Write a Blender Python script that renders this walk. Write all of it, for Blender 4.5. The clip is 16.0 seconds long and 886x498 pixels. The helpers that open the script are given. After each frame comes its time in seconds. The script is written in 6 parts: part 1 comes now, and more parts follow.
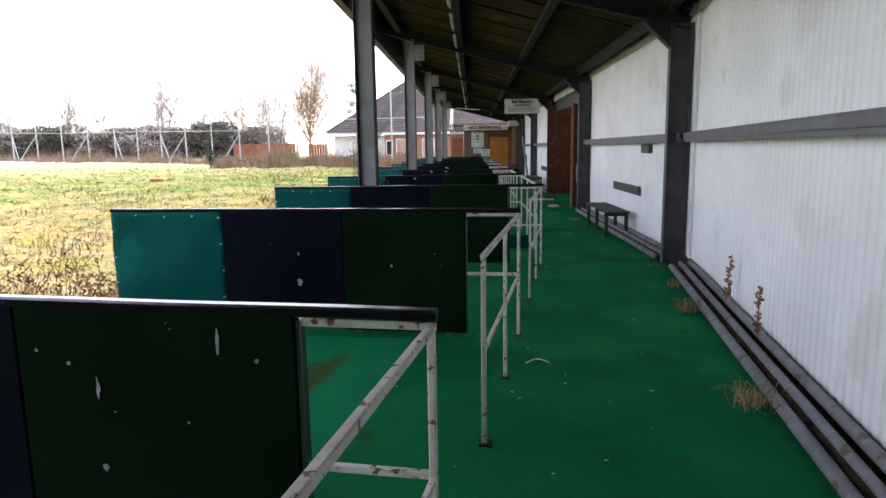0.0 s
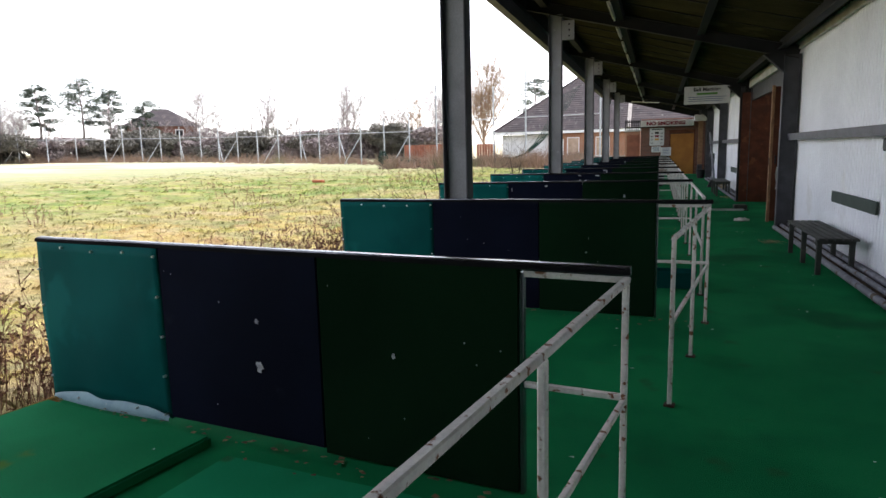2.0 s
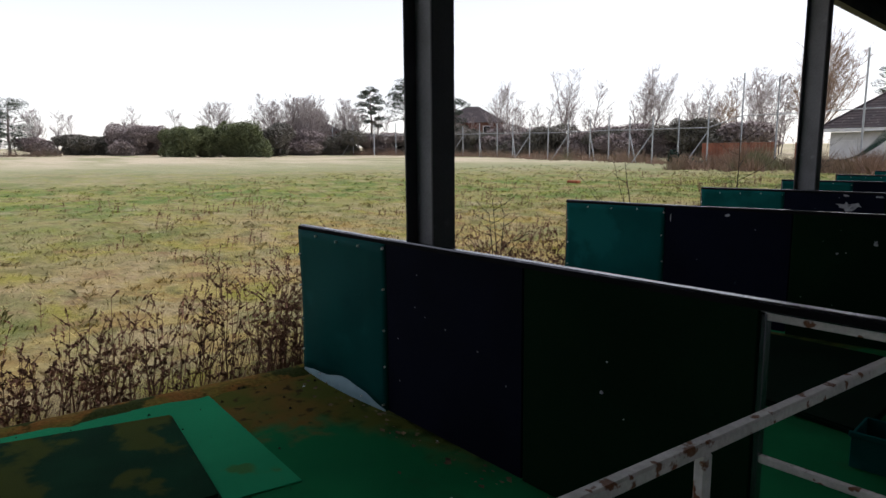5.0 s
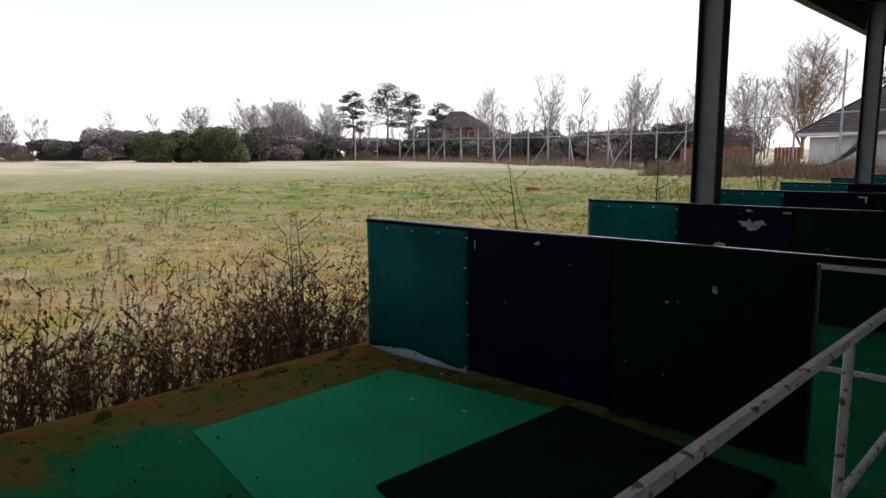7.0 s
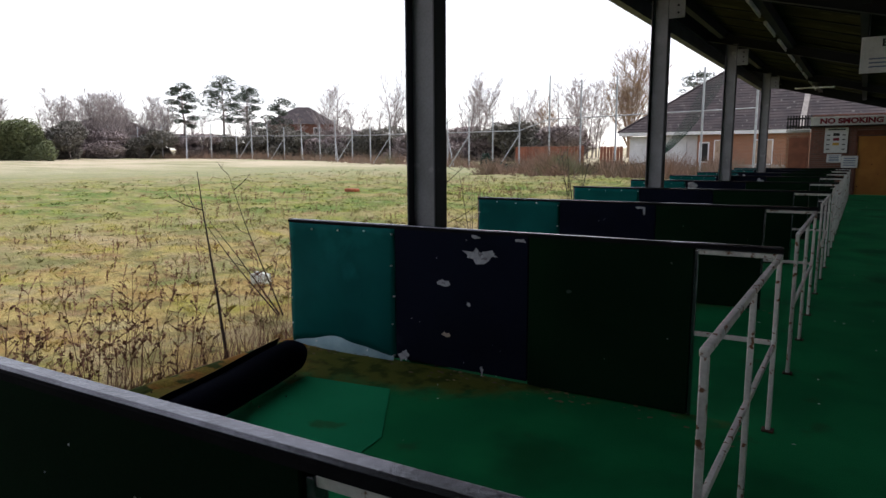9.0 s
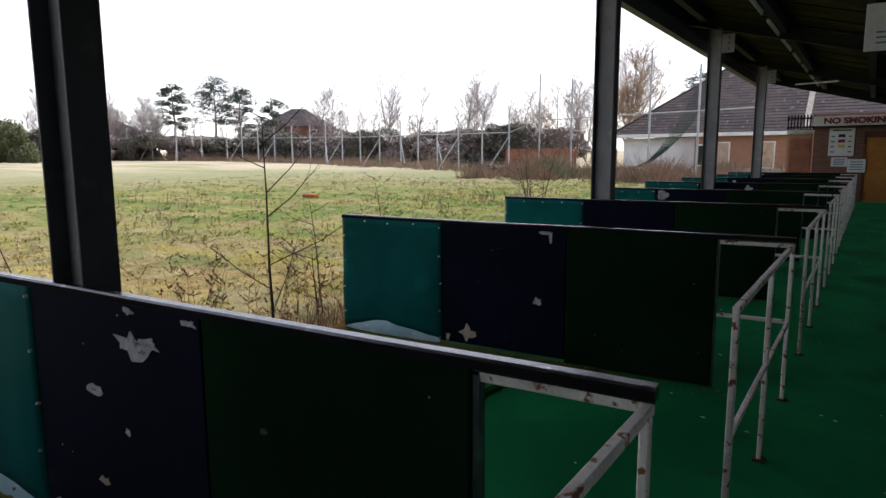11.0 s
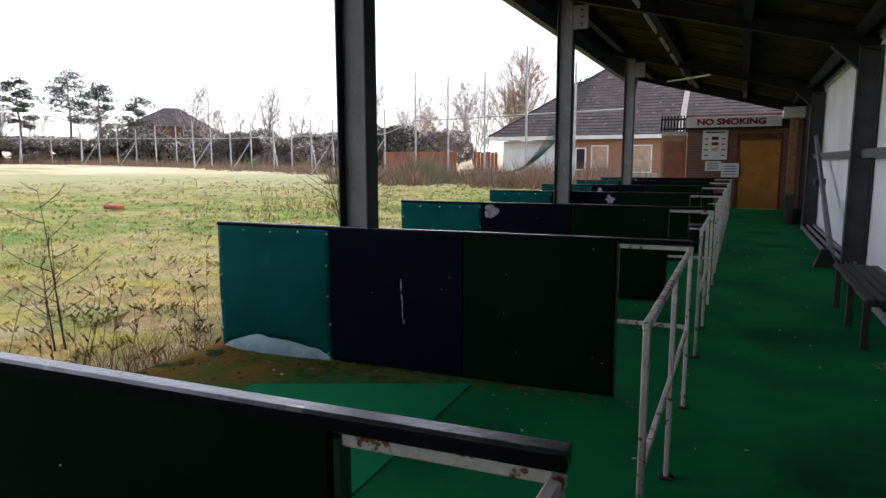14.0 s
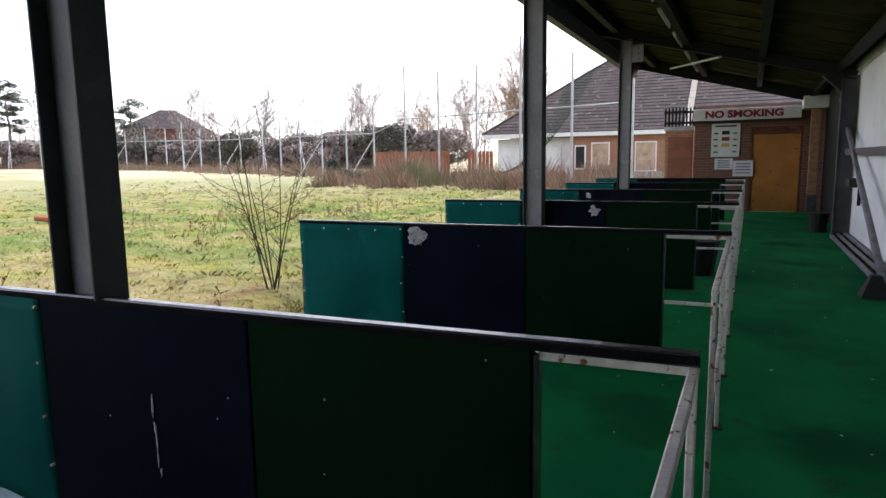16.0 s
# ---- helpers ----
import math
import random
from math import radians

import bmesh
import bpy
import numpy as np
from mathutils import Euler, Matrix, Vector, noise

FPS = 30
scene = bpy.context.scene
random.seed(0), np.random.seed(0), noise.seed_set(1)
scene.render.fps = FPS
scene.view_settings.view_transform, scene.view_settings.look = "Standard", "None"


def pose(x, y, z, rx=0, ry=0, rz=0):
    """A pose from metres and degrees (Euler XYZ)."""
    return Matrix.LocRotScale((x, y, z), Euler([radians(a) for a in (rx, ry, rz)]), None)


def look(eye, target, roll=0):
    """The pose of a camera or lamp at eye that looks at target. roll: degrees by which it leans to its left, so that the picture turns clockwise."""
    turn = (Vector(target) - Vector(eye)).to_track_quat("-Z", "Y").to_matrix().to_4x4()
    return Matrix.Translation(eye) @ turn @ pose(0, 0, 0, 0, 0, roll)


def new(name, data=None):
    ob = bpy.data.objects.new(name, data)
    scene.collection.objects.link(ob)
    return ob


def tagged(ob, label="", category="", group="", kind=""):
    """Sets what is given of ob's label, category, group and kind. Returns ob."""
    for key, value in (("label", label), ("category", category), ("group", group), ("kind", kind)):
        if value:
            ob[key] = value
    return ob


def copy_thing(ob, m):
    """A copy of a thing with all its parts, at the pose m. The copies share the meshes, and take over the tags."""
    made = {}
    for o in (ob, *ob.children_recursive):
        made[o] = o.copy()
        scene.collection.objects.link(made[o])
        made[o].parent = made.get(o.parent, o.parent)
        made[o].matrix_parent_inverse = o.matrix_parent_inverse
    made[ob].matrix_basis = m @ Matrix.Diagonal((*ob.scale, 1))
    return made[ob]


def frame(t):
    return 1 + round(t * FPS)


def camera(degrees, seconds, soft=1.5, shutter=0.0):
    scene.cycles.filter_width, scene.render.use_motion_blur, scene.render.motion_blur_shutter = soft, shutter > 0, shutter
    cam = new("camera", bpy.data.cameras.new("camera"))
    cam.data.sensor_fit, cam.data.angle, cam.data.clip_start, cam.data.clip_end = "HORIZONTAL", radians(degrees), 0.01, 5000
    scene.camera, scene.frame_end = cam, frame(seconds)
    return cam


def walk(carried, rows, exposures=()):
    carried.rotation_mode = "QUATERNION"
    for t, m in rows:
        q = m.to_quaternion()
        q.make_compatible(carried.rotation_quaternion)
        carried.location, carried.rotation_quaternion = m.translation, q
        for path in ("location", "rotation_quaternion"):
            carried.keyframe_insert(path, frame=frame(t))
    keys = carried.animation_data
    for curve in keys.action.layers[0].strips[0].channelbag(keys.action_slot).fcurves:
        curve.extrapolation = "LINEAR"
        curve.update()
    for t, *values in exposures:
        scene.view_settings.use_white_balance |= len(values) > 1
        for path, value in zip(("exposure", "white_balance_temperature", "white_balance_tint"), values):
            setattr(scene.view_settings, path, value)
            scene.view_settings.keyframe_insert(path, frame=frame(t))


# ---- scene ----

cam = camera(69.8, 16.0)
PATH = [
    (0, (-0.859, -0.263, 1.48), (-0.954, 1.71, 1.167), -0.9),
    (0.5, (-0.693, 0.369, 1.462), (-1.036, 2.314, 1.151), -1.2),
    (1, (-0.61, 0.928, 1.454), (-1.057, 2.853, 1.144), -1.1),
    (1.5, (-0.463, 1.578, 1.473), (-0.969, 3.489, 1.166), -0.8),
    (2, (-0.399, 2.201, 1.462), (-1.037, 4.073, 1.159), -1.4),
    (2.5, (-0.365, 2.769, 1.469), (-1.382, 4.466, 1.179), -2.4),
    (3, (-0.196, 3.379, 1.47), (-1.364, 4.977, 1.182), -0.9),
    (5.5, (0.32, 6.301, 1.487), (-1.128, 7.649, 1.193), -0.7),
    (6, (0.317, 6.884, 1.457), (-1.123, 8.244, 1.183), -0.9),
    (6.5, (0.452, 7.487, 1.487), (-0.991, 8.842, 1.204), -0.5),
    (7, (0.459, 8.062, 1.466), (-0.964, 9.439, 1.183), -0.4),
    (7.5, (0.487, 8.697, 1.478), (-0.751, 10.241, 1.187), -0.1),
    (8, (0.389, 9.258, 1.493), (-0.766, 10.865, 1.201), -0.0),
    (8.5, (0.365, 9.935, 1.512), (-0.727, 11.584, 1.218), -0.6),
    (9, (0.336, 10.549, 1.507), (-0.75, 12.204, 1.214), -0.3),
    (9.5, (0.302, 11.159, 1.509), (-0.841, 12.776, 1.226), -0.5),
    (10, (0.383, 11.783, 1.502), (-0.685, 13.451, 1.22), -0.2),
    (12.5, (0.318, 14.673, 1.496), (-0.852, 16.27, 1.213), -0.2),
    (13, (0.305, 15.239, 1.467), (-0.857, 16.843, 1.193), -0.0),
    (13.5, (0.338, 15.793, 1.495), (-0.577, 17.549, 1.216), 0.0),
    (14, (0.251, 16.336, 1.478), (-0.587, 18.131, 1.204), -0.1),
    (14.5, (0.224, 16.938, 1.512), (-0.478, 18.79, 1.234), -0.0),
    (15, (0.174, 17.491, 1.499), (-0.52, 19.346, 1.222), -0.3),
    (15.5, (0.141, 18.067, 1.528), (-0.609, 19.9, 1.25), -0.3),
    (16, (0.117, 18.593, 1.515), (-0.744, 20.377, 1.239), -0.8),
]
walk(cam, [(t, look(e, a, r)) for t, e, a, r in PATH],
     exposures=[(0.0, 2.2, 6500, 15), (1.0, 2.08, 6500, 14), (2.0, 1.85, 6500, 14), (2.5, 1.1, 6500, 14), (2.9, 0.5, 6500, 16), (5.5, 0.5, 6500, 16), (8.0, 0.6, 6500, 16),
                (9.0, 0.85, 6500, 16), (10.0, 1.2, 6500, 16), (12.5, 0.6, 6500, 16), (13.0, 0.75, 6500, 16), (14.0, 1.3, 6500, 16), (15.0, 1.5, 6500, 16), (16.0, 1.6, 6500, 16)])

# ---- light: overcast sky, weak wide sun ----
world = bpy.data.worlds.new("sky")
scene.world = world
world.use_nodes = True
wn = world.node_tree
sky = wn.nodes.new("ShaderNodeTexSky")
sky.sky_type = 'NISHITA'
sky.sun_disc = False
sky.sun_elevation = radians(64)
sky.sun_rotation = radians(41)
sky.air_density, sky.dust_density, sky.ozone_density = 1.0, 0.6, 1.0
grey = wn.nodes.new("ShaderNodeHueSaturation")
grey.inputs["Saturation"].default_value = 0.32
wn.links.new(sky.outputs[0], grey.inputs["Color"])
wn.links.new(grey.outputs[0], wn.nodes["Background"].inputs[0])
wn.nodes["Background"].inputs[1].default_value = 0.15
sun = new("sun", bpy.data.lights.new("sun", "SUN"))
sun.data.energy, sun.data.angle, sun.data.color = 1.5, radians(30), (1, 0.98, 0.94)
sun.matrix_world = look((14, 36, 38), (0, 20, 0))

# ---- materials ----


def material(name, base, other, rough=0.8, scale=6.0, detail=6, bump=0.3, bump_scale=60, metal=0.0, lo=0.35, hi=0.65,
             fine=0.12, spec=0.3, third=None, third_scale=2.0, third_at=0.62, island=0.0, objrand=0.0):
    """Two colours mixed by coarse noise, a third in patches, fine grain and relief."""
    m = bpy.data.materials.new(name)
    m.use_nodes = True
    nt = m.node_tree
    n, l = nt.nodes, nt.links
    b = n["Principled BSDF"]
    tc = n.new("ShaderNodeTexCoord")
    geo = n.new("ShaderNodeNewGeometry")
    src = geo.outputs["Position"]

    def tex(sc, dt=5):
        t = n.new("ShaderNodeTexNoise")
        t.inputs["Scale"].default_value, t.inputs["Detail"].default_value = sc, dt
        l.new(src, t.inputs["Vector"])
        return t.outputs["Fac"]

    def ramp(v, a, c):
        r = n.new("ShaderNodeMapRange")
        r.interpolation_type = 'SMOOTHSTEP'
        r.inputs["From Min"].default_value, r.inputs["From Max"].default_value = a, c
        l.new(v, r.inputs["Value"])
        return r.outputs["Result"]

    def mix(f, a, c, kind='MIX'):
        x = n.new("ShaderNodeMix")
        x.data_type, x.blend_type = 'RGBA', kind
        if hasattr(f, "links"):
            l.new(f, x.inputs["Factor"])
        else:
            x.inputs["Factor"].default_value = f
        for s, v in (("A", a), ("B", c)):
            k = [q for q in x.inputs if q.identifier == s + "_Color"][0]
            if hasattr(v, "links"):
                l.new(v, k)
            else:
                k.default_value = (*v, 1)
        return [o for o in x.outputs if o.identifier == "Result_Color"][0]

    col = mix(ramp(tex(scale, detail), lo, hi), base, other)
    if third:
        col = mix(ramp(tex(third_scale, 8), third_at, third_at + 0.06), col, third)
    g = n.new("ShaderNodeMapRange")
    g.inputs["To Min"].default_value, g.inputs["To Max"].default_value = 1 - fine * 2, 1 + fine * 2
    l.new(tex(bump_scale, 3), g.inputs["Value"])
    col = mix(1.0, col, g.outputs["Result"], 'MULTIPLY')
    if island or objrand:
        r = n.new("ShaderNodeMapRange")
        amount = island or objrand
        r.inputs["To Min"].default_value, r.inputs["To Max"].default_value = 1 - amount, 1 + amount
        if island:
            l.new(geo.outputs["Random Per Island"], r.inputs["Value"])
        else:
            oi = n.new("ShaderNodeObjectInfo")
            l.new(oi.outputs["Random"], r.inputs["Value"])
        col = mix(1.0, col, r.outputs["Result"], 'MULTIPLY')
    l.new(col, b.inputs["Base Color"])
    b.inputs["Roughness"].default_value = rough
    b.inputs["Metallic"].default_value = metal
    b.inputs["Specular IOR Level"].default_value = spec
    if bump:
        bp = n.new("ShaderNodeBump")
        bp.inputs["Strength"].default_value, bp.inputs["Distance"].default_value = bump, 0.01
        l.new(tex(bump_scale, 6), bp.inputs["Height"])
        l.new(bp.outputs["Normal"], b.inputs["Normal"])
    return m


M = {
    "mat_light": material("light_green_mat", (0.0131, 0.2753, 0.118), (0.01049, 0.2308, 0.09964), 0.95, 1.5, bump=0.4, bump_scale=200, spec=0.04,
                          third=(0.0472, 0.1626, 0.0472), third_scale=2.2, third_at=0.64),
    "mat_green": material("green_mat", (0.0045, 0.140, 0.050), (0.007, 0.175, 0.064), 0.9, 1.3, bump=0.4, bump_scale=180, spec=0.05,
                          third=(0.06, 0.13, 0.02), third_scale=1.9, third_at=0.61),
    "mat_mid": material("faded_green_mat", (0.006, 0.185, 0.076), (0.008, 0.21, 0.088), 0.95, 1.5, bump=0.4, bump_scale=200, spec=0.04,
                        third=(0.02, 0.12, 0.045), third_scale=2.2, third_at=0.62),
    "mat_mottled": material("mottled_green_mat", (0.005, 0.095, 0.032), (0.018, 0.115, 0.026), 0.95, 4, bump=0.5, bump_scale=120, spec=0.05,
                            third=(0.045, 0.135, 0.014), third_scale=3.2, third_at=0.55),
    "mat_mossy": material("mossy_dark_mat", (0.004, 0.030, 0.013), (0.006, 0.042, 0.018), 0.95, 3, bump=0.5, bump_scale=150, spec=0.05,
                          third=(0.05, 0.065, 0.012), third_scale=2.4, third_at=0.5),
    "mat_dark": material("dark_rubber_mat", (0.0015, 0.009, 0.004), (0.0025, 0.013, 0.006), 0.9, 3, bump=0.5, bump_scale=150, spec=0.05),
    "moss": material("moss", (0.17, 0.08, 0.02), (0.13, 0.10, 0.02), 1.0, 5, bump=1.0, bump_scale=45, fine=0.35, spec=0.05,
                     third=(0.03, 0.04, 0.01), third_scale=3.5, third_at=0.52),
    "teal": material("teal_canvas", (0.00184, 0.07544, 0.06992), (0.00138, 0.05888, 0.05612), 0.62, 2.2, bump=0.12, bump_scale=300, fine=0.05, spec=0.03,
                     third=(0.00368, 0.092, 0.08464), third_scale=1.5, third_at=0.58, objrand=0.12),
    "flap": material("pale_canvas_flap", (0.26, 0.40, 0.44), (0.19, 0.31, 0.36), 0.6, 6, bump=0.1, bump_scale=200),
    "navy": material("navy_rubber", (0.0030, 0.0042, 0.0105), (0.0045, 0.0062, 0.0155), 0.8, 1.6, bump=0.15, bump_scale=160, fine=0.1, spec=0.04,
                     third=(0.010, 0.0125, 0.022), third_scale=2.4, third_at=0.66),
    "dkgreen": material("dark_green_board", (0.00243, 0.01148, 0.004725), (0.00378, 0.0162, 0.00675), 0.9, 1.3, bump=0.15, bump_scale=120, fine=0.1, spec=0.03),
    "cap": material("dark_metal_cap", (0.17, 0.173, 0.187), (0.12, 0.123, 0.131), 0.24, 9, bump=0.12, bump_scale=80, metal=0.85, spec=0.5,
                    third=(0.28, 0.28, 0.288), third_scale=11, third_at=0.62),
    "lip": material("black_rubber_lip", (0.006, 0.006, 0.007), (0.009, 0.009, 0.010), 0.9, 8, bump=0.2, bump_scale=90, spec=0.05),
    "sheetrail": material("galvanised_sheeting_rail", (0.115, 0.115, 0.135), (0.085, 0.085, 0.10), 0.45, 5, bump=0.1, bump_scale=60, spec=0.4),
    "stud": material("stud", (0.6, 0.62, 0.62), (0.45, 0.47, 0.47), 0.35, 30, bump=0, metal=0.6),
    "patch": material("worn_patch", (0.42, 0.42, 0.45), (0.30, 0.30, 0.33), 0.9, 22, bump=0.4, bump_scale=90, third=(0.16, 0.15, 0.17), third_scale=30, third_at=0.58),
    "patch_tan": material("worn_tan_patch", (0.40, 0.32, 0.24), (0.30, 0.24, 0.2), 0.9, 20, bump=0.3, bump_scale=90),
    "rail": material("rusty_white_rail", (0.62, 0.60, 0.56), (0.50, 0.48, 0.45), 0.6, 9, bump=0.35, bump_scale=70, spec=0.3,
                     third=(0.17, 0.07, 0.03), third_scale=26, third_at=0.58),
    "rust": material("rust_foot", (0.07, 0.035, 0.02), (0.03, 0.02, 0.014), 0.9, 25, bump=0.6, bump_scale=80),
    # column steel lightened to stand for sky light on the web
    "web": material("lit_web_grey", (0.22, 0.22, 0.235), (0.17, 0.17, 0.18), 0.55, 3, bump=0.1, bump_scale=60, spec=0.35, third=(0.26, 0.26, 0.27), third_scale=4, third_at=0.62),
    "rot": material("dark_crumbs", (0.03, 0.022, 0.012), (0.015, 0.012, 0.008), 0.95, 10, bump=0, island=0.4),
    # kept darker than the web, as the shaded flanges
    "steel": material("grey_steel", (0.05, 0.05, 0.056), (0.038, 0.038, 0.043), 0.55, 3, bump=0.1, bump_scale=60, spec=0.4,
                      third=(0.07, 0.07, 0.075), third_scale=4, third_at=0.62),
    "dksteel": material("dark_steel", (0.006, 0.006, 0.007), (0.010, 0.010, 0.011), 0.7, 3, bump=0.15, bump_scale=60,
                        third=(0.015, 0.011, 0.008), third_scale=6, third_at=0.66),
    "wall": material("white_steel_sheet", (0.84, 0.84, 0.89), (0.75, 0.75, 0.80), 0.5, 0.9, bump=0.06, bump_scale=40, fine=0.04, spec=0.3,
                     third=(0.72, 0.71, 0.73), third_scale=1.1, third_at=0.6),
    "wallpost": material("grey_post_paint", (0.045, 0.045, 0.05), (0.07, 0.07, 0.077), 0.5, 4, bump=0.1, bump_scale=60),
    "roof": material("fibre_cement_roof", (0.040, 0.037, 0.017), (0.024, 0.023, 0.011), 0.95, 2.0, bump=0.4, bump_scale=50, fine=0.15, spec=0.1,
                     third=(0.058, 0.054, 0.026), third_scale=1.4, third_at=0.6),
    "fascia": material("weathered_white_trim", (0.5, 0.5, 0.5), (0.38, 0.38, 0.37), 0.6, 3, bump=0.15, bump_scale=50),
    "pipe": material("grey_pipe", (0.22, 0.225, 0.25), (0.15, 0.15, 0.17), 0.5, 7, bump=0.2, bump_scale=50, third=(0.10, 0.075, 0.055), third_scale=8, third_at=0.6),
    "dirt": material("dirt", (0.075, 0.055, 0.04), (0.045, 0.035, 0.028), 1.0, 12, bump=1.0, bump_scale=60, fine=0.3, spec=0.05),
    "straw": material("straw", (0.384, 0.288, 0.144), (0.24, 0.18, 0.084), 0.9, 4, bump=0, island=0.4),
    "bench": material("dark_green_bench_paint", (0.030, 0.034, 0.028), (0.048, 0.050, 0.042), 0.6, 8, bump=0.3, bump_scale=60, third=(0.09, 0.08, 0.07), third_scale=14, third_at=0.66),
    "board": material("dark_green_board_paint", (0.030, 0.045, 0.038), (0.042, 0.058, 0.05), 0.55, 5, bump=0.1, bump_scale=80),
    "brownwood": material("brown_cladding", (0.115, 0.033, 0.014), (0.075, 0.022, 0.010), 0.6, 5, bump=0.2, bump_scale=40, third=(0.16, 0.055, 0.022), third_scale=4, third_at=0.6),
    "jamb": material("bare_timber", (0.30, 0.17, 0.09), (0.22, 0.12, 0.065), 0.75, 9, bump=0.2, bump_scale=70),
    "ply": material("orange_plywood", (0.40, 0.17, 0.035), (0.33, 0.135, 0.028), 0.7, 2.5, bump=0.15, bump_scale=80, fine=0.1,
                    third=(0.24, 0.095, 0.025), third_scale=5, third_at=0.66),
    "sign": material("sign_white", (0.62, 0.62, 0.62), (0.54, 0.54, 0.54), 0.5, 3, bump=0.02),
    "red": material("sign_red", (0.22, 0.012, 0.03), (0.17, 0.010, 0.024), 0.6, 20, bump=0),
    "black": material("black_plastic", (0.012, 0.012, 0.013), (0.02, 0.02, 0.02), 0.6, 10, bump=0.1),
    "signgreen": material("sign_green", (0.10, 0.28, 0.05), (0.08, 0.22, 0.04), 0.6, 20, bump=0),
    "signblue": material("sign_blue_grey", (0.12, 0.16, 0.26), (0.10, 0.13, 0.2), 0.6, 20, bump=0),
    "signyellow": material("sign_yellow", (0.55, 0.33, 0.08), (0.5, 0.3, 0.07), 0.6, 20, bump=0),
    "tile": material("brown_roof_tile", (0.055, 0.043, 0.045), (0.036, 0.03, 0.033), 0.85, 1.4, bump=0.5, bump_scale=22, fine=0.25, island=0.14,
                     third=(0.13, 0.12, 0.115), third_scale=5.0, third_at=0.62),
    "ridge": material("ridge_mortar", (0.36, 0.33, 0.30), (0.26, 0.235, 0.22), 0.9, 8, bump=0.4),
    "render": material("white_render", (0.80, 0.80, 0.80), (0.70, 0.70, 0.70), 0.7, 2, bump=0.1),
    "windowboard": material("pale_window_board", (0.50, 0.37, 0.28), (0.40, 0.29, 0.21), 0.8, 3, bump=0.1, third=(0.28, 0.19, 0.13), third_scale=5, third_at=0.6),
    "fencewood": material("red_brown_fence", (0.30, 0.115, 0.07), (0.22, 0.085, 0.055), 0.85, 2.5, bump=0.2, objrand=0.12),
    "pole": material("galvanised_pole", (0.42, 0.44, 0.46), (0.33, 0.35, 0.37), 0.6, 5, bump=0.05),
    "greennet": material("green_netting", (0.02, 0.055, 0.04), (0.012, 0.035, 0.028), 0.9, 10, bump=0.4),
    # treeline bark, twigs and leaves are lightened to stand in for distance haze
    "bark": material("bark", (0.16, 0.135, 0.125), (0.2, 0.17, 0.155), 0.95, 8, bump=0.5, bump_scale=40),
    "twig": material("hazed_bare_twigs", (0.34, 0.295, 0.285), (0.26, 0.225, 0.22), 0.95, 3, bump=0, island=0.25),
    "twig_tan": material("tan_twigs", (0.30, 0.215, 0.15), (0.24, 0.165, 0.115), 0.95, 3, bump=0, island=0.25),
    "needles": material("pine_needles", (0.06, 0.082, 0.062), (0.085, 0.105, 0.08), 0.9, 2, bump=0, island=0.25),
    # shrub leaves greyed and lightened too, haze put into the base colour
    "leaf_hedge": material("hazed_hedge_leaves", (0.15, 0.175, 0.085), (0.115, 0.135, 0.07), 0.85, 0.7, bump=0, island=0.25),
    "leaf_hazed": material("hazed_evergreen_leaves", (0.15, 0.145, 0.125), (0.185, 0.172, 0.152), 0.9, 0.5, bump=0, island=0.25),
    "leaf_grey": material("hazed_grey_brown_shrub", (0.27, 0.225, 0.22), (0.32, 0.27, 0.265), 0.95, 0.5, bump=0, island=0.25),
    "bramble": material("bramble", (0.28, 0.185, 0.14), (0.22, 0.165, 0.12), 0.95, 0.6, bump=0, island=0.4,
                        third=(0.19, 0.19, 0.11), third_scale=0.35, third_at=0.58),
    "weed": material("dead_weed", (0.27, 0.15, 0.10), (0.16, 0.088, 0.062), 0.95, 2, bump=0, island=0.4),
    "sapling": material("sapling_bark", (0.040, 0.032, 0.026), (0.06, 0.045, 0.035), 0.8, 9, bump=0.1),
    "leaves": material("dead_leaf_litter", (0.16, 0.12, 0.06), (0.09, 0.06, 0.03), 0.9, 10, bump=0, island=0.5),
    "litter": material("white_litter", (0.6, 0.62, 0.6), (0.4, 0.45, 0.42), 0.8, 20, bump=0, island=0.3),
    "cloth": material("white_cloth", (0.6, 0.58, 0.52), (0.45, 0.42, 0.38), 0.9, 9, bump=0.3),
    "orange": material("orange_plastic", (0.32, 0.085, 0.03), (0.24, 0.065, 0.03), 0.6, 9, bump=0),
    "tube": material("dusty_lamp_tube", (0.42, 0.42, 0.38), (0.3, 0.3, 0.26), 0.5, 6, bump=0.05),
}


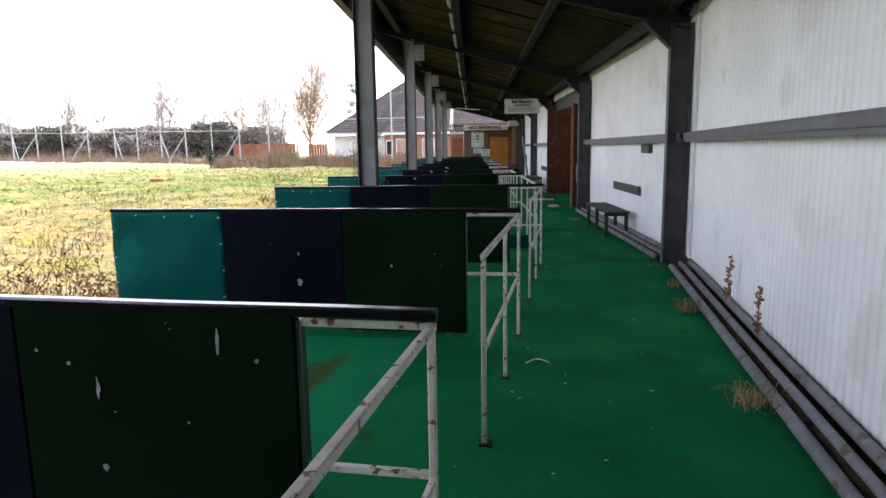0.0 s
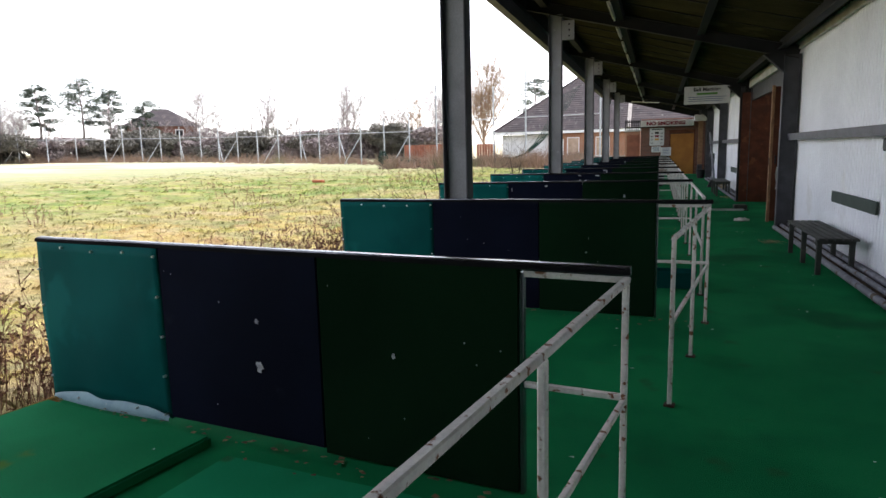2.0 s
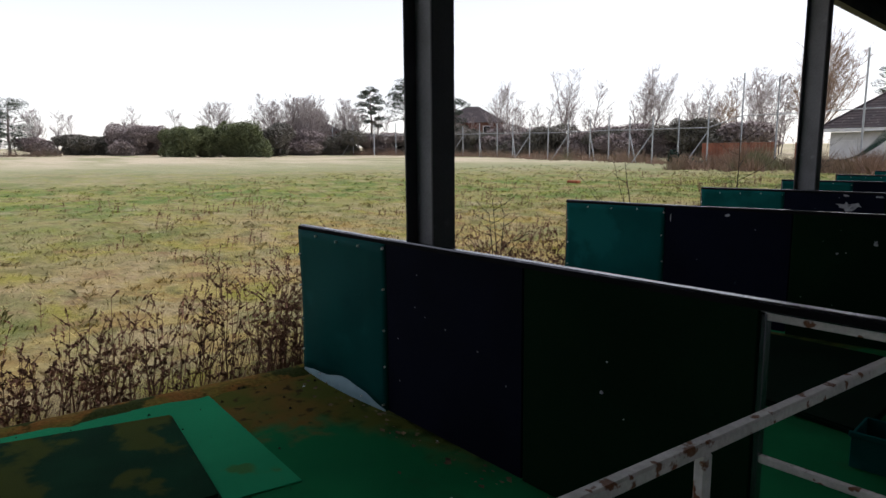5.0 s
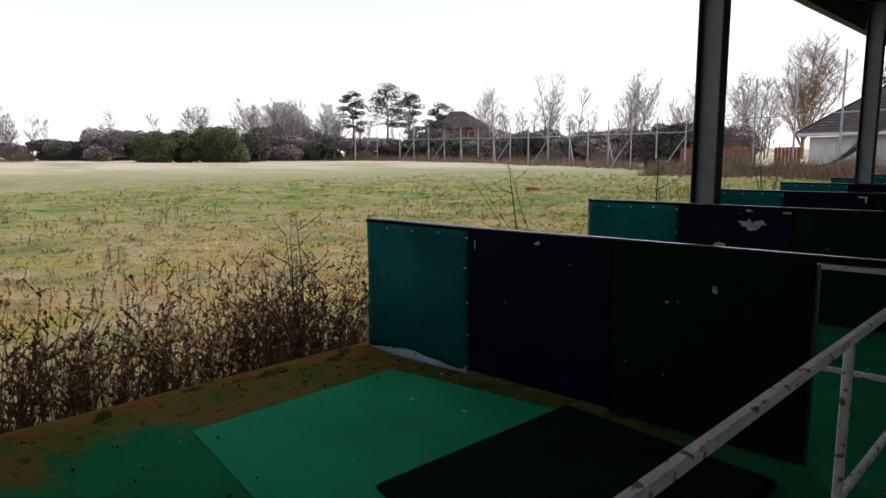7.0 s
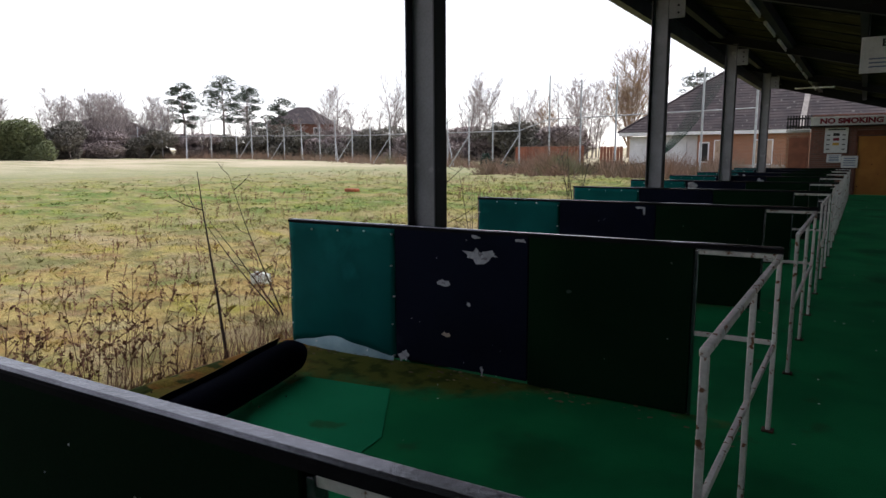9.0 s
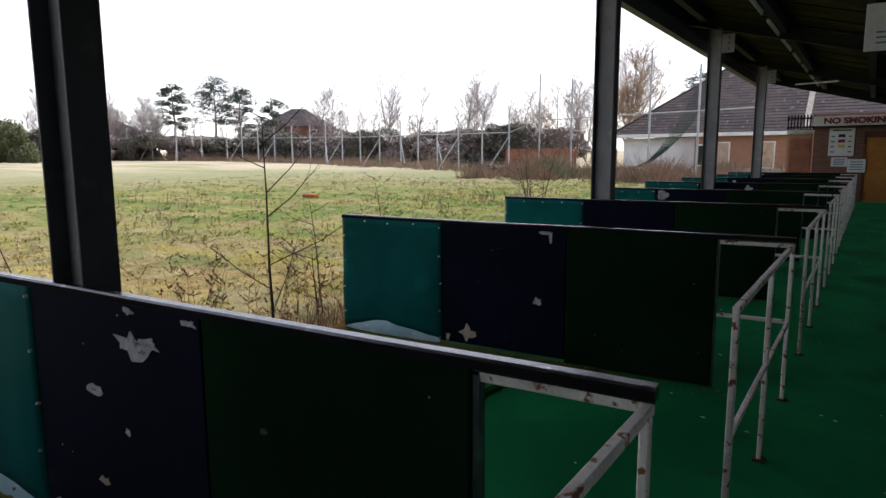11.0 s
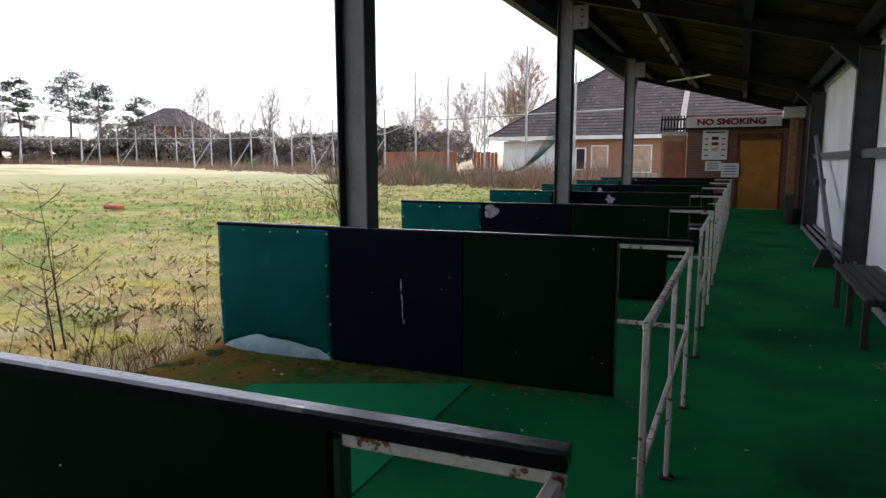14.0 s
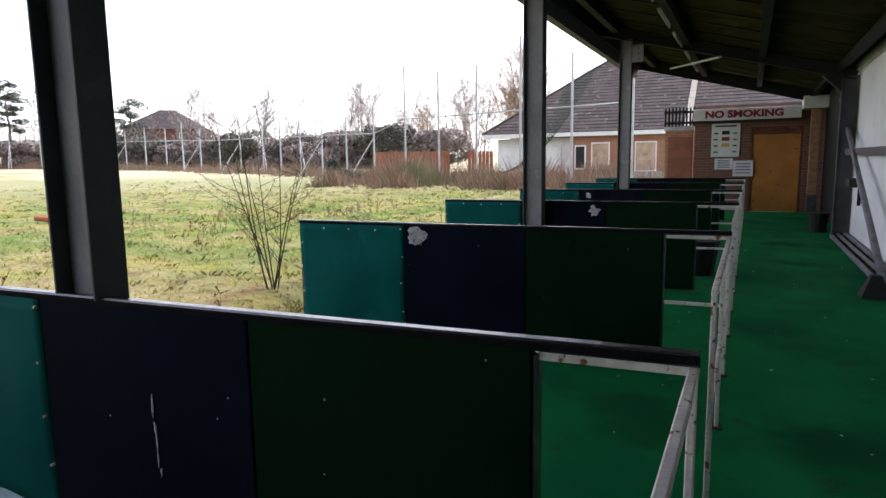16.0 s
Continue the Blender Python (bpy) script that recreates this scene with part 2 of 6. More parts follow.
def brick_material(name, c1, c2, mortar, width=0.225, height=0.075):
    m = bpy.data.materials.new(name)
    m.use_nodes = True
    n, l = m.node_tree.nodes, m.node_tree.links
    b = n["Principled BSDF"]
    g = n.new("ShaderNodeNewGeometry")
    sp = n.new("ShaderNodeSeparateXYZ")
    l.new(g.outputs["Position"], sp.inputs[0])
    ad = n.new("ShaderNodeMath")
    l.new(sp.outputs["X"], ad.inputs[0])
    l.new(sp.outputs["Y"], ad.inputs[1])
    cb = n.new("ShaderNodeCombineXYZ")
    l.new(ad.outputs[0], cb.inputs["X"])
    l.new(sp.outputs["Z"], cb.inputs["Y"])
    t = n.new("ShaderNodeTexBrick")
    t.inputs["Color1"].default_value, t.inputs["Color2"].default_value, t.inputs["Mortar"].default_value = (*c1, 1), (*c2, 1), (*mortar, 1)
    t.inputs["Scale"].default_value, t.inputs["Mortar Size"].default_value = 1.0, 0.008
    t.inputs["Brick Width"].default_value, t.inputs["Row Height"].default_value = width, height
    l.new(cb.outputs[0], t.inputs["Vector"])
    l.new(t.outputs["Color"], b.inputs["Base Color"])
    b.inputs["Roughness"].default_value = 0.9
    bp = n.new("ShaderNodeBump")
    bp.inputs["Strength"].default_value, bp.inputs["Distance"].default_value, bp.invert = 0.5, 0.01, True
    l.new(t.outputs["Fac"], bp.inputs["Height"])
    l.new(bp.outputs["Normal"], b.inputs["Normal"])
    return m


M["brick"] = brick_material("red_brown_brick", (0.17, 0.062, 0.042), (0.12, 0.045, 0.032), (0.15, 0.12, 0.10))
M["brick_house"] = brick_material("orange_brick", (0.36, 0.155, 0.085), (0.28, 0.12, 0.07), (0.32, 0.24, 0.18))


def field_material(name="rough_field", blades=False):
    """Rough winter grass: green, straw and moss patches, large to small."""
    m = bpy.data.materials.new(name)
    m.use_nodes = True
    n, l = m.node_tree.nodes, m.node_tree.links
    b = n["Principled BSDF"]
    g = n.new("ShaderNodeNewGeometry")

    def tex(sc, dt, stretch=(1, 1, 1), off=0):
        mp = n.new("ShaderNodeMapping")
        mp.inputs["Location"].default_value = (off, off, 0)
        mp.inputs["Scale"].default_value = stretch
        l.new(g.outputs["Position"], mp.inputs["Vector"])
        t = n.new("ShaderNodeTexNoise")
        t.inputs["Scale"].default_value, t.inputs["Detail"].default_value = sc, dt
        t.inputs["Roughness"].default_value = 0.62
        l.new(mp.outputs[0], t.inputs["Vector"])
        return t.outputs["Fac"]

    def step(v, a, c):
        r = n.new("ShaderNodeMapRange")
        r.interpolation_type = 'SMOOTHSTEP'
        r.inputs["From Min"].default_value, r.inputs["From Max"].default_value = a, c
        l.new(v, r.inputs["Value"])
        return r.outputs["Result"]

    def mix(f, a, c, kind='MIX'):
        x = n.new("ShaderNodeMix")
        x.data_type, x.blend_type = 'RGBA', kind
        if hasattr(f, "links"):
            l.new(f, x.inputs["Factor"])
        else:
            x.inputs["Factor"].default_value = f
        for s, v in (("A", a), ("B", c)):
            k = [q for q in x.inputs if q.identifier == s + "_Color"][0]
            if hasattr(v, "links"):
                l.new(v, k)
            else:
                k.default_value = (*v, 1)
        return [o for o in x.outputs if o.identifier == "Result_Color"][0]

    def scaled(v, k):
        x = n.new("ShaderNodeMath")
        x.operation = 'MULTIPLY'
        x.inputs[1].default_value = k
        l.new(v, x.inputs[0])
        return x.outputs[0]

    d = n.new("ShaderNodeVectorMath")
    d.operation = 'DISTANCE'
    d.inputs[1].default_value = (0, 12, 0)
    l.new(g.outputs["Position"], d.inputs[0])
    warp = n.new("ShaderNodeMath")
    warp.operation = 'MULTIPLY_ADD'
    warp.inputs[1].default_value, warp.inputs[2].default_value = 22.0, -11.0
    l.new(tex(0.10, 4), warp.inputs[0])
    r = n.new("ShaderNodeMath")
    l.new(d.outputs["Value"], r.inputs[0])
    l.new(warp.outputs[0], r.inputs[1])
    dist = r.outputs[0]
    straw, green, lime, brown = (0.37, 0.295, 0.165), (0.165, 0.19, 0.066), (0.29, 0.265, 0.066), (0.25, 0.16, 0.088)
    col = mix(step(tex(0.7, 7), 0.38, 0.62), straw, (0.275, 0.24, 0.115))
    col = mix(step(tex(0.33, 7), 0.46, 0.62), col, green)
    col = mix(step(tex(0.55, 7, (1, 1.6, 1)), 0.48, 0.64), col, lime)
    # rusty dead growth and yellow moss close to the platform
    near = n.new("ShaderNodeMath")
    near.operation = 'SUBTRACT'
    near.inputs[0].default_value = 1.0
    l.new(step(dist, 7, 17), near.inputs[1])
    rusty = n.new("ShaderNodeMath")
    rusty.operation = 'MULTIPLY'
    l.new(near.outputs[0], rusty.inputs[0])
    l.new(step(tex(0.8, 7), 0.44, 0.56), rusty.inputs[1])
    col = mix(rusty.outputs[0], col, mix(step(tex(2.1, 6), 0.42, 0.58), (0.31, 0.215, 0.085), (0.40, 0.32, 0.13)))
    # a greener belt across the middle of the field, broken by dead patches
    belt = n.new("ShaderNodeMath")
    belt.operation = 'MULTIPLY'
    inv = n.new("ShaderNodeMath")
    inv.operation = 'SUBTRACT'
    inv.inputs[0].default_value = 1.0
    l.new(step(dist, 25, 38), inv.inputs[1])
    l.new(step(dist, 12, 20), belt.inputs[0])
    l.new(inv.outputs[0], belt.inputs[1])
    green2 = mix(step(tex(0.45, 8, (0.8, 1.2, 1)), 0.42, 0.60), (0.135, 0.195, 0.058), (0.30, 0.27, 0.115))
    green2 = mix(scaled(step(tex(1.0, 7, (1, 1, 1), 5), 0.50, 0.62), 0.8), green2, (0.24, 0.27, 0.062))
    col = mix(belt.outputs[0], col, green2)
    col = mix(scaled(step(tex(1.2, 8), 0.54, 0.68), 0.8), col, brown)
    col = mix(scaled(step(tex(0.95, 8, (1, 1, 1), 17), 0.54, 0.68), 0.7), col, (0.36, 0.315, 0.19))
    col = mix(scaled(step(tex(2.0, 7), 0.52, 0.64), 0.7), col, (0.155, 0.145, 0.062))
    col = mix(scaled(step(tex(5, 6), 0.56, 0.68), 0.8), col, (0.10, 0.08, 0.042))
    # bleached dry grass on the far, higher ground
    band = n.new("ShaderNodeMath")
    band.operation = 'MULTIPLY'
    l.new(step(dist, 42, 62), band.inputs[0])
    l.new(step(tex(0.22, 6, (0.4, 1, 1)), 0.30, 0.58), band.inputs[1])
    col = mix(scaled(step(dist, 26, 44), 0.65), col, (0.33, 0.35, 0.215))
    col = mix(band.outputs[0], col, (0.55, 0.48, 0.345))
    gr = n.new("ShaderNodeMapRange")
    gr.inputs["To Min"].default_value, gr.inputs["To Max"].default_value = 0.6, 1.4
    l.new(tex(16, 5), gr.inputs["Value"])
    col = mix(1.0, col, gr.outputs["Result"], 'MULTIPLY')
    if blades:
        rr = n.new("ShaderNodeMapRange")
        rr.inputs["To Min"].default_value, rr.inputs["To Max"].default_value = 0.7, 1.85
        l.new(g.outputs["Random Per Island"], rr.inputs["Value"])
        col = mix(1.0, col, rr.outputs["Result"], 'MULTIPLY')
    l.new(col, b.inputs["Base Color"])
    b.inputs["Roughness"].default_value = 1.0
    b.inputs["Specular IOR Level"].default_value = 0.05
    bp = n.new("ShaderNodeBump")
    bp.inputs["Strength"].default_value, bp.inputs["Distance"].default_value = 1.0, 0.12
    l.new(tex(5, 8), bp.inputs["Height"])
    l.new(bp.outputs["Normal"], b.inputs["Normal"])
    return m


def carpet_material():
    """Green carpet; moss creeps in from the open field side, and darker wear lies in patches."""
    m = bpy.data.materials.new("green_carpet")
    m.use_nodes = True
    n, l = m.node_tree.nodes, m.node_tree.links
    b = n["Principled BSDF"]
    g = n.new("ShaderNodeNewGeometry")
    sp = n.new("ShaderNodeSeparateXYZ")
    l.new(g.outputs["Position"], sp.inputs[0])

    def tex(sc, dt):
        t = n.new("ShaderNodeTexNoise")
        t.inputs["Scale"].default_value, t.inputs["Detail"].default_value = sc, dt
        l.new(g.outputs["Position"], t.inputs["Vector"])
        return t.outputs["Fac"]

    def calc(op, *a):
        x = n.new("ShaderNodeMath")
        x.operation = op
        for i, v in enumerate(a):
            if hasattr(v, "links"):
                l.new(v, x.inputs[i])
            else:
                x.inputs[i].default_value = v
        return x.outputs[0]

    def step(v, a, c):
        r = n.new("ShaderNodeMapRange")
        r.interpolation_type = 'SMOOTHSTEP'
        r.inputs["From Min"].default_value, r.inputs["From Max"].default_value = a, c
        l.new(v, r.inputs["Value"])
        return r.outputs["Result"]

    def mix(f, a, c, kind='MIX'):
        x = n.new("ShaderNodeMix")
        x.data_type, x.blend_type = 'RGBA', kind
        if hasattr(f, "links"):
            l.new(f, x.inputs["Factor"])
        else:
            x.inputs["Factor"].default_value = f
        for s, v in (("A", a), ("B", c)):
            k = [q for q in x.inputs if q.identifier == s + "_Color"][0]
            if hasattr(v, "links"):
                l.new(v, k)
            else:
                k.default_value = (*v, 1)
        return [o for o in x.outputs if o.identifier == "Result_Color"][0]

    col = mix(step(tex(1.1, 6), 0.35, 0.65), (0.003, 0.124, 0.042), (0.006, 0.168, 0.056))
    col = mix(step(tex(0.7, 7), 0.55, 0.68), col, (0.005, 0.088, 0.030))
    col = mix(calc('MULTIPLY', step(tex(3.0, 8), 0.62, 0.72), 0.6), col, (0.02, 0.085, 0.028))
    # distance from the field edge
    d = calc('ADD', calc('ADD', sp.outputs["X"], 3.52), calc('MULTIPLY', calc('MAXIMUM', calc('SUBTRACT', 7.9, sp.outputs["Y"]), 0.0), 0.155))
    edge = calc('ADD', d, calc('ADD', calc('MULTIPLY', calc('SUBTRACT', tex(0.9, 5), 0.5), -2.6), calc('MULTIPLY', calc('SUBTRACT', tex(9, 6), 0.5), -0.9)))
    here = calc('MULTIPLY', calc('SUBTRACT', 1.0, step(edge, 0.45, 0.95)), step(sp.outputs["Y"], 5.2, 6.2))
    moss = mix(step(tex(2.2, 7), 0.42, 0.6), (0.13, 0.082, 0.018), (0.075, 0.088, 0.015))
    moss = mix(step(tex(12, 5), 0.55, 0.70), moss, (0.04, 0.028, 0.010))
    # olive moss that spreads along the divider feet, out from the field edge
    ahead = calc('SUBTRACT', 3.0, calc('WRAP', calc('SUBTRACT', sp.outputs["Y"], calc('MULTIPLY_ADD', d, 0.058, 2.11)), 3.0, 0.0))
    reach = calc('ADD', calc('ADD', calc('MULTIPLY', d, 0.42), ahead), calc('ADD', calc('MULTIPLY', calc('SUBTRACT', tex(1.1, 5), 0.5), -1.6), calc('MULTIPLY', calc('SUBTRACT', tex(8, 6), 0.5), -0.7)))
    olive = calc('MULTIPLY', calc('SUBTRACT', 1.0, step(reach, 0.75, 1.35)), step(sp.outputs["Y"], 5.2, 6.2))
    col = mix(olive, col, mix(step(tex(7, 6), 0.45, 0.62), (0.075, 0.085, 0.016), (0.03, 0.045, 0.010)))
    col = mix(here, col, moss)
    gr = n.new("ShaderNodeMapRange")
    gr.inputs["To Min"].default_value, gr.inputs["To Max"].default_value = 0.65, 1.35
    l.new(tex(190, 4), gr.inputs["Value"])
    col = mix(1.0, col, gr.outputs["Result"], 'MULTIPLY')
    l.new(col, b.inputs["Base Color"])
    b.inputs["Roughness"].default_value = 0.95
    b.inputs["Specular IOR Level"].default_value = 0.04
    bp = n.new("ShaderNodeBump")
    bp.inputs["Strength"].default_value, bp.inputs["Distance"].default_value = 0.5, 0.01
    l.new(tex(150, 6), bp.inputs["Height"])
    l.new(bp.outputs["Normal"], b.inputs["Normal"])
    return m


M["carpet"] = carpet_material()

STAIN = (-1.91, 3.66, 1.36)


def stained_mat():
    """Light green mat with one long brown stain across it."""
    m = M["mat_mid"].copy()
    m.name = "stained_green_mat"
    n, l = m.node_tree.nodes, m.node_tree.links
    b = n["Principled BSDF"]
    old = b.inputs["Base Color"].links[0].from_socket
    g = n.new("ShaderNodeNewGeometry")
    mp = n.new("ShaderNodeMapping")
    mp.vector_type = 'TEXTURE'
    mp.inputs["Location"].default_value = (STAIN[0], STAIN[1], 0)
    mp.inputs["Rotation"].default_value = (0, 0, STAIN[2])
    mp.inputs["Scale"].default_value = (0.62, 0.10, 10)
    t = n.new("ShaderNodeTexNoise")
    t.inputs["Scale"].default_value, t.inputs["Detail"].default_value = 6, 6
    ln = n.new("ShaderNodeVectorMath")
    ln.operation = 'LENGTH'
    ad = n.new("ShaderNodeMath")
    r = n.new("ShaderNodeMapRange")
    r.interpolation_type = 'SMOOTHSTEP'
    r.inputs["From Min"].default_value, r.inputs["From Max"].default_value = 1.9, 0.7
    x = n.new("ShaderNodeMix")
    x.data_type = 'RGBA'
    l.new(g.outputs["Position"], mp.inputs["Vector"])
    l.new(g.outputs["Position"], t.inputs["Vector"])
    l.new(mp.outputs[0], ln.inputs[0])
    l.new(ln.outputs["Value"], ad.inputs[0])
    l.new(t.outputs["Fac"], ad.inputs[1])
    l.new(ad.outputs[0], r.inputs["Value"])
    l.new(r.outputs["Result"], x.inputs["Factor"])
    sa, sb = [[q for q in x.inputs if q.identifier == s][0] for s in ("A_Color", "B_Color")]
    l.new(old, sa)
    sb.default_value = (0.045, 0.085, 0.022, 1)
    l.new([o for o in x.outputs if o.identifier == "Result_Color"][0], b.inputs["Base Color"])
    return m


M["mat_stained"] = stained_mat()
M["field"] = field_material()
M["grass"] = field_material("grass_blades", True)

# ---- mesh helpers ----


def link_mesh(name, bm, m, smooth=False):
    me = bpy.data.meshes.new(name)
    bmesh.ops.recalc_face_normals(bm, faces=bm.faces)
    bm.to_mesh(me)
    bm.free()
    me.materials.append(m)
    if smooth:
        for p in me.polygons:
            p.use_smooth = True
    return new(name, me)


def part(name, bm, m, parent, label="", smooth=False):
    ob = link_mesh(name, bm, m, smooth)
    ob.parent = parent
    if label:
        tagged(ob, label)
    return ob


def thing(name, mtx, label, category, group=""):
    e = new(name)
    e.empty_display_size = 0.1
    e.matrix_world = mtx
    return tagged(e, label, category, group)


def add_box(bm, x0, x1, y0, y1, z0, z1, bevel=0.0, mtx=None):
    mm = Matrix.Translation(((x0 + x1) / 2, (y0 + y1) / 2, (z0 + z1) / 2)) @ Matrix.Diagonal((x1 - x0, y1 - y0, z1 - z0, 1))
    if mtx is not None:
        mm = mtx @ mm
    r = bmesh.ops.create_cube(bm, size=1, matrix=mm)
    if bevel:
        es = {e for v in r["verts"] for e in v.link_edges}
        bmesh.ops.bevel(bm, geom=list(es), offset=bevel, segments=1, affect='EDGES', clamp_overlap=True)
    return bm


def box(x0, x1, y0, y1, z0, z1, bevel=0.0, mtx=None):
    return add_box(bmesh.new(), x0, x1, y0, y1, z0, z1, bevel, mtx)


def along(p, q):
    """A frame at p whose z axis runs towards q."""
    p, q = Vector(p), Vector(q)
    return Matrix.Translation(p) @ (q - p).to_track_quat('Z', 'Y').to_matrix().to_4x4(), (q - p).length


def add_bar(bm, p, q, w, h=None, bevel=0.004):
    m, ln = along(p, q)
    h = h or w
    return add_box(bm, -w / 2, w / 2, -h / 2, h / 2, 0, ln, bevel, m)


def add_tube(bm, p, q, r0, r1=None, n=8, caps=True):
    m, ln = along(p, q)
    bmesh.ops.create_cone(bm, cap_ends=caps, segments=n, radius1=r0, radius2=r0 if r1 is None else r1, depth=ln,
                          matrix=m @ Matrix.Translation((0, 0, ln / 2)))
    return bm


def bar(p, q, w, h=None, bevel=0.004):
    return add_bar(bmesh.new(), p, q, w, h, bevel)


def tube(p, q, r0, r1=None, n=10):
    return add_tube(bmesh.new(), p, q, r0, r1, n)


def mesh_of(name, verts, faces, m, smooth=False):
    me = bpy.data.meshes.new(name)
    me.from_pydata(verts, [], faces)
    me.update()
    me.materials.append(m)
    if smooth:
        for p in me.polygons:
            p.use_smooth = True
    return new(name, me)


def words(name, text, size, m, mtx, parent=None, depth=0.004, bold=0.0):
    cu = bpy.data.curves.new(name, 'FONT')
    cu.body, cu.size, cu.extrude, cu.align_x, cu.align_y, cu.offset = text, size, depth, 'CENTER', 'CENTER', bold
    tmp = bpy.data.objects.new(name, cu)
    scene.collection.objects.link(tmp)
    me = bpy.data.meshes.new_from_object(tmp.evaluated_get(bpy.context.evaluated_depsgraph_get()))
    bpy.data.objects.remove(tmp)
    me.materials.clear()
    me.materials.append(m)
    ob = new(name, me)
    if parent:
        ob.parent = parent
    ob.matrix_local = mtx
    return ob


# ---- plan ----
# The shed bends once: its first stretch runs 9.2 degrees to the right of the rest, joined at PIVOT on the rail line.
BEND = 9.2
PIVOT = pose(0, 7.77, 0, 0, 0, -BEND)
STRAIGHT = Matrix.Identity(4)
BAY = 3.0
END_Y = 38.12
WALL_X = 1.78
SLOPE = 0.257
RAFTER_Z = 2.95


def under(x):
    """Underside of the rafters, rising towards the open front."""
    return RAFTER_Z + (1.26 - x) * SLOPE


# right end and left end of every bay divider
DIVIDERS = [((-0.98, 1.55), (-4.40, 2.03)), ((-0.502, 4.675), (-3.908, 5.035)), ((0.017, 7.775), (-3.411, 7.995)), ((0.02, 11.305), (-3.44, 11.05))]
for k in range(4, 12):
    DIVIDERS.append(((0.01, 2.312 + BAY * k), (-3.465, 2.112 + BAY * k)))


def ground_z(x, y):
    r = math.hypot(x, y - 10)
    z = -0.27 + 0.0195 * max(0.0, min(r, 190) - 6)
    z += 0.075 * noise.noise(Vector((x * 1.3, y * 1.3, 7))) if r < 60 else 0.0
    z += 0.06 * noise.noise(Vector((x * 0.35, y * 0.35, 0))) + 0.10 * noise.noise(Vector((x * 0.09, y * 0.09, 3)))
    if x > -5.0:
        z = min(z, -0.2) if -8 < y < 40 else z
    return z


# ---- ground ----
def build_ground():
    def axis(lo, hi, near0, near1, fine, coarse):
        v, x = [], near0
        while x <= near1:
            v.append(x)
            x += fine
        s, x = fine, near1
        while x < hi:
            s *= coarse
            x += s
            v.append(x)
        s, x = fine, near0
        while x > lo:
            s *= coarse
            x -= s
            v.insert(0, x)
        return v
    xs, ys = axis(-1500, 1500, -34, 8, 0.3, 1.13), axis(-1500, 1500, -8, 60, 0.32, 1.13)
    vs = [(x, y, ground_z(x, y)) for y in ys for x in xs]
    w = len(xs)
    fs = [(j * w + i, j * w + i + 1, (j + 1) * w + i + 1, (j + 1) * w + i) for j in range(len(ys) - 1) for i in range(w - 1)]
    g = mesh_of("ground", vs, fs, M["field"], True)
    tagged(g, "rough winter field of green and straw-coloured grass", "ground", kind="structure")


build_ground()


def build_floor():
    # outline of the platform, wall side and field side, both stretches
    right = [(0.02, -4.8), (1.93, 7.5), (1.93, 14.6), (3.6, 14.6), (3.6, 20.3), (1.93, 20.3), (1.93, END_Y + 0.1)]
    left = [(-5.5, -4.0), (-4.02, 4.4), (-3.52, 7.9), (-3.52, END_Y + 0.1)]
    bm = bmesh.new()
    ring = [bm.verts.new((x, y, 0)) for x, y in right + left[::-1]]
    bm.faces.new(ring)
    r = bmesh.ops.extrude_face_region(bm, geom=list(bm.faces))
    bmesh.ops.translate(bm, verts=[v for v in r["geom"] if isinstance(v, bmesh.types.BMVert)], vec=(0, 0, -0.45))
    f = link_mesh("floor", bm, M["carpet"])
    tagged(f, "worn deep green carpet over the concrete walkway and bays", "floor", kind="structure")
    # mossy lip along the field side
    for nm, pts in (("moss_edge", left[1:]), ):
        vs, fs = [], []
        rng = random.Random(4)
        n = 0
        for (x0, y0), (x1, y1) in zip(left[:-1], left[1:]):
            steps = max(2, int(abs(y1 - y0) / 0.12))
            for s in range(steps + 1):
                t = s / steps
                x, y = x0 + (x1 - x0) * t, y0 + (y1 - y0) * t
                wd = 0.16 + 0.12 * noise.noise(Vector((y * 0.8, 0, 1))) + 0.12 * noise.noise(Vector((y * 3.1, 2, 1)))
                gap = min([lf[1] - y for _, lf in DIVIDERS if lf[1] - y > -0.1] + [9])
                wd = max(0.05, wd) + (0.12 * max(0.0, 1 - gap / 0.8) if gap > -0.1 else 0)
                wd = wd if y > 5.4 else max(0.03, wd * 0.3)
                for q, h in ((-0.03, -0.05), (0.0, 0.008), (0.4, 0.018), (0.75, 0.010), (1.0, -0.004)):
                    vs.append((x - 0.02 + (wd * q if q > 0 else q), y, h + 0.012 * noise.noise(Vector((y * 6, q * 5, 0))) * (q > 0)))
                if s:
                    a = len(vs) - 10
                    for i in range(4):
                        fs.append((a + i, a + i + 1, a + i + 6, a + i + 5))
        o = mesh_of("moss", vs, fs, M["moss"], True)
        tagged(o, "brown and green moss along the platform edge", "moss", kind="stuff")


build_floor()


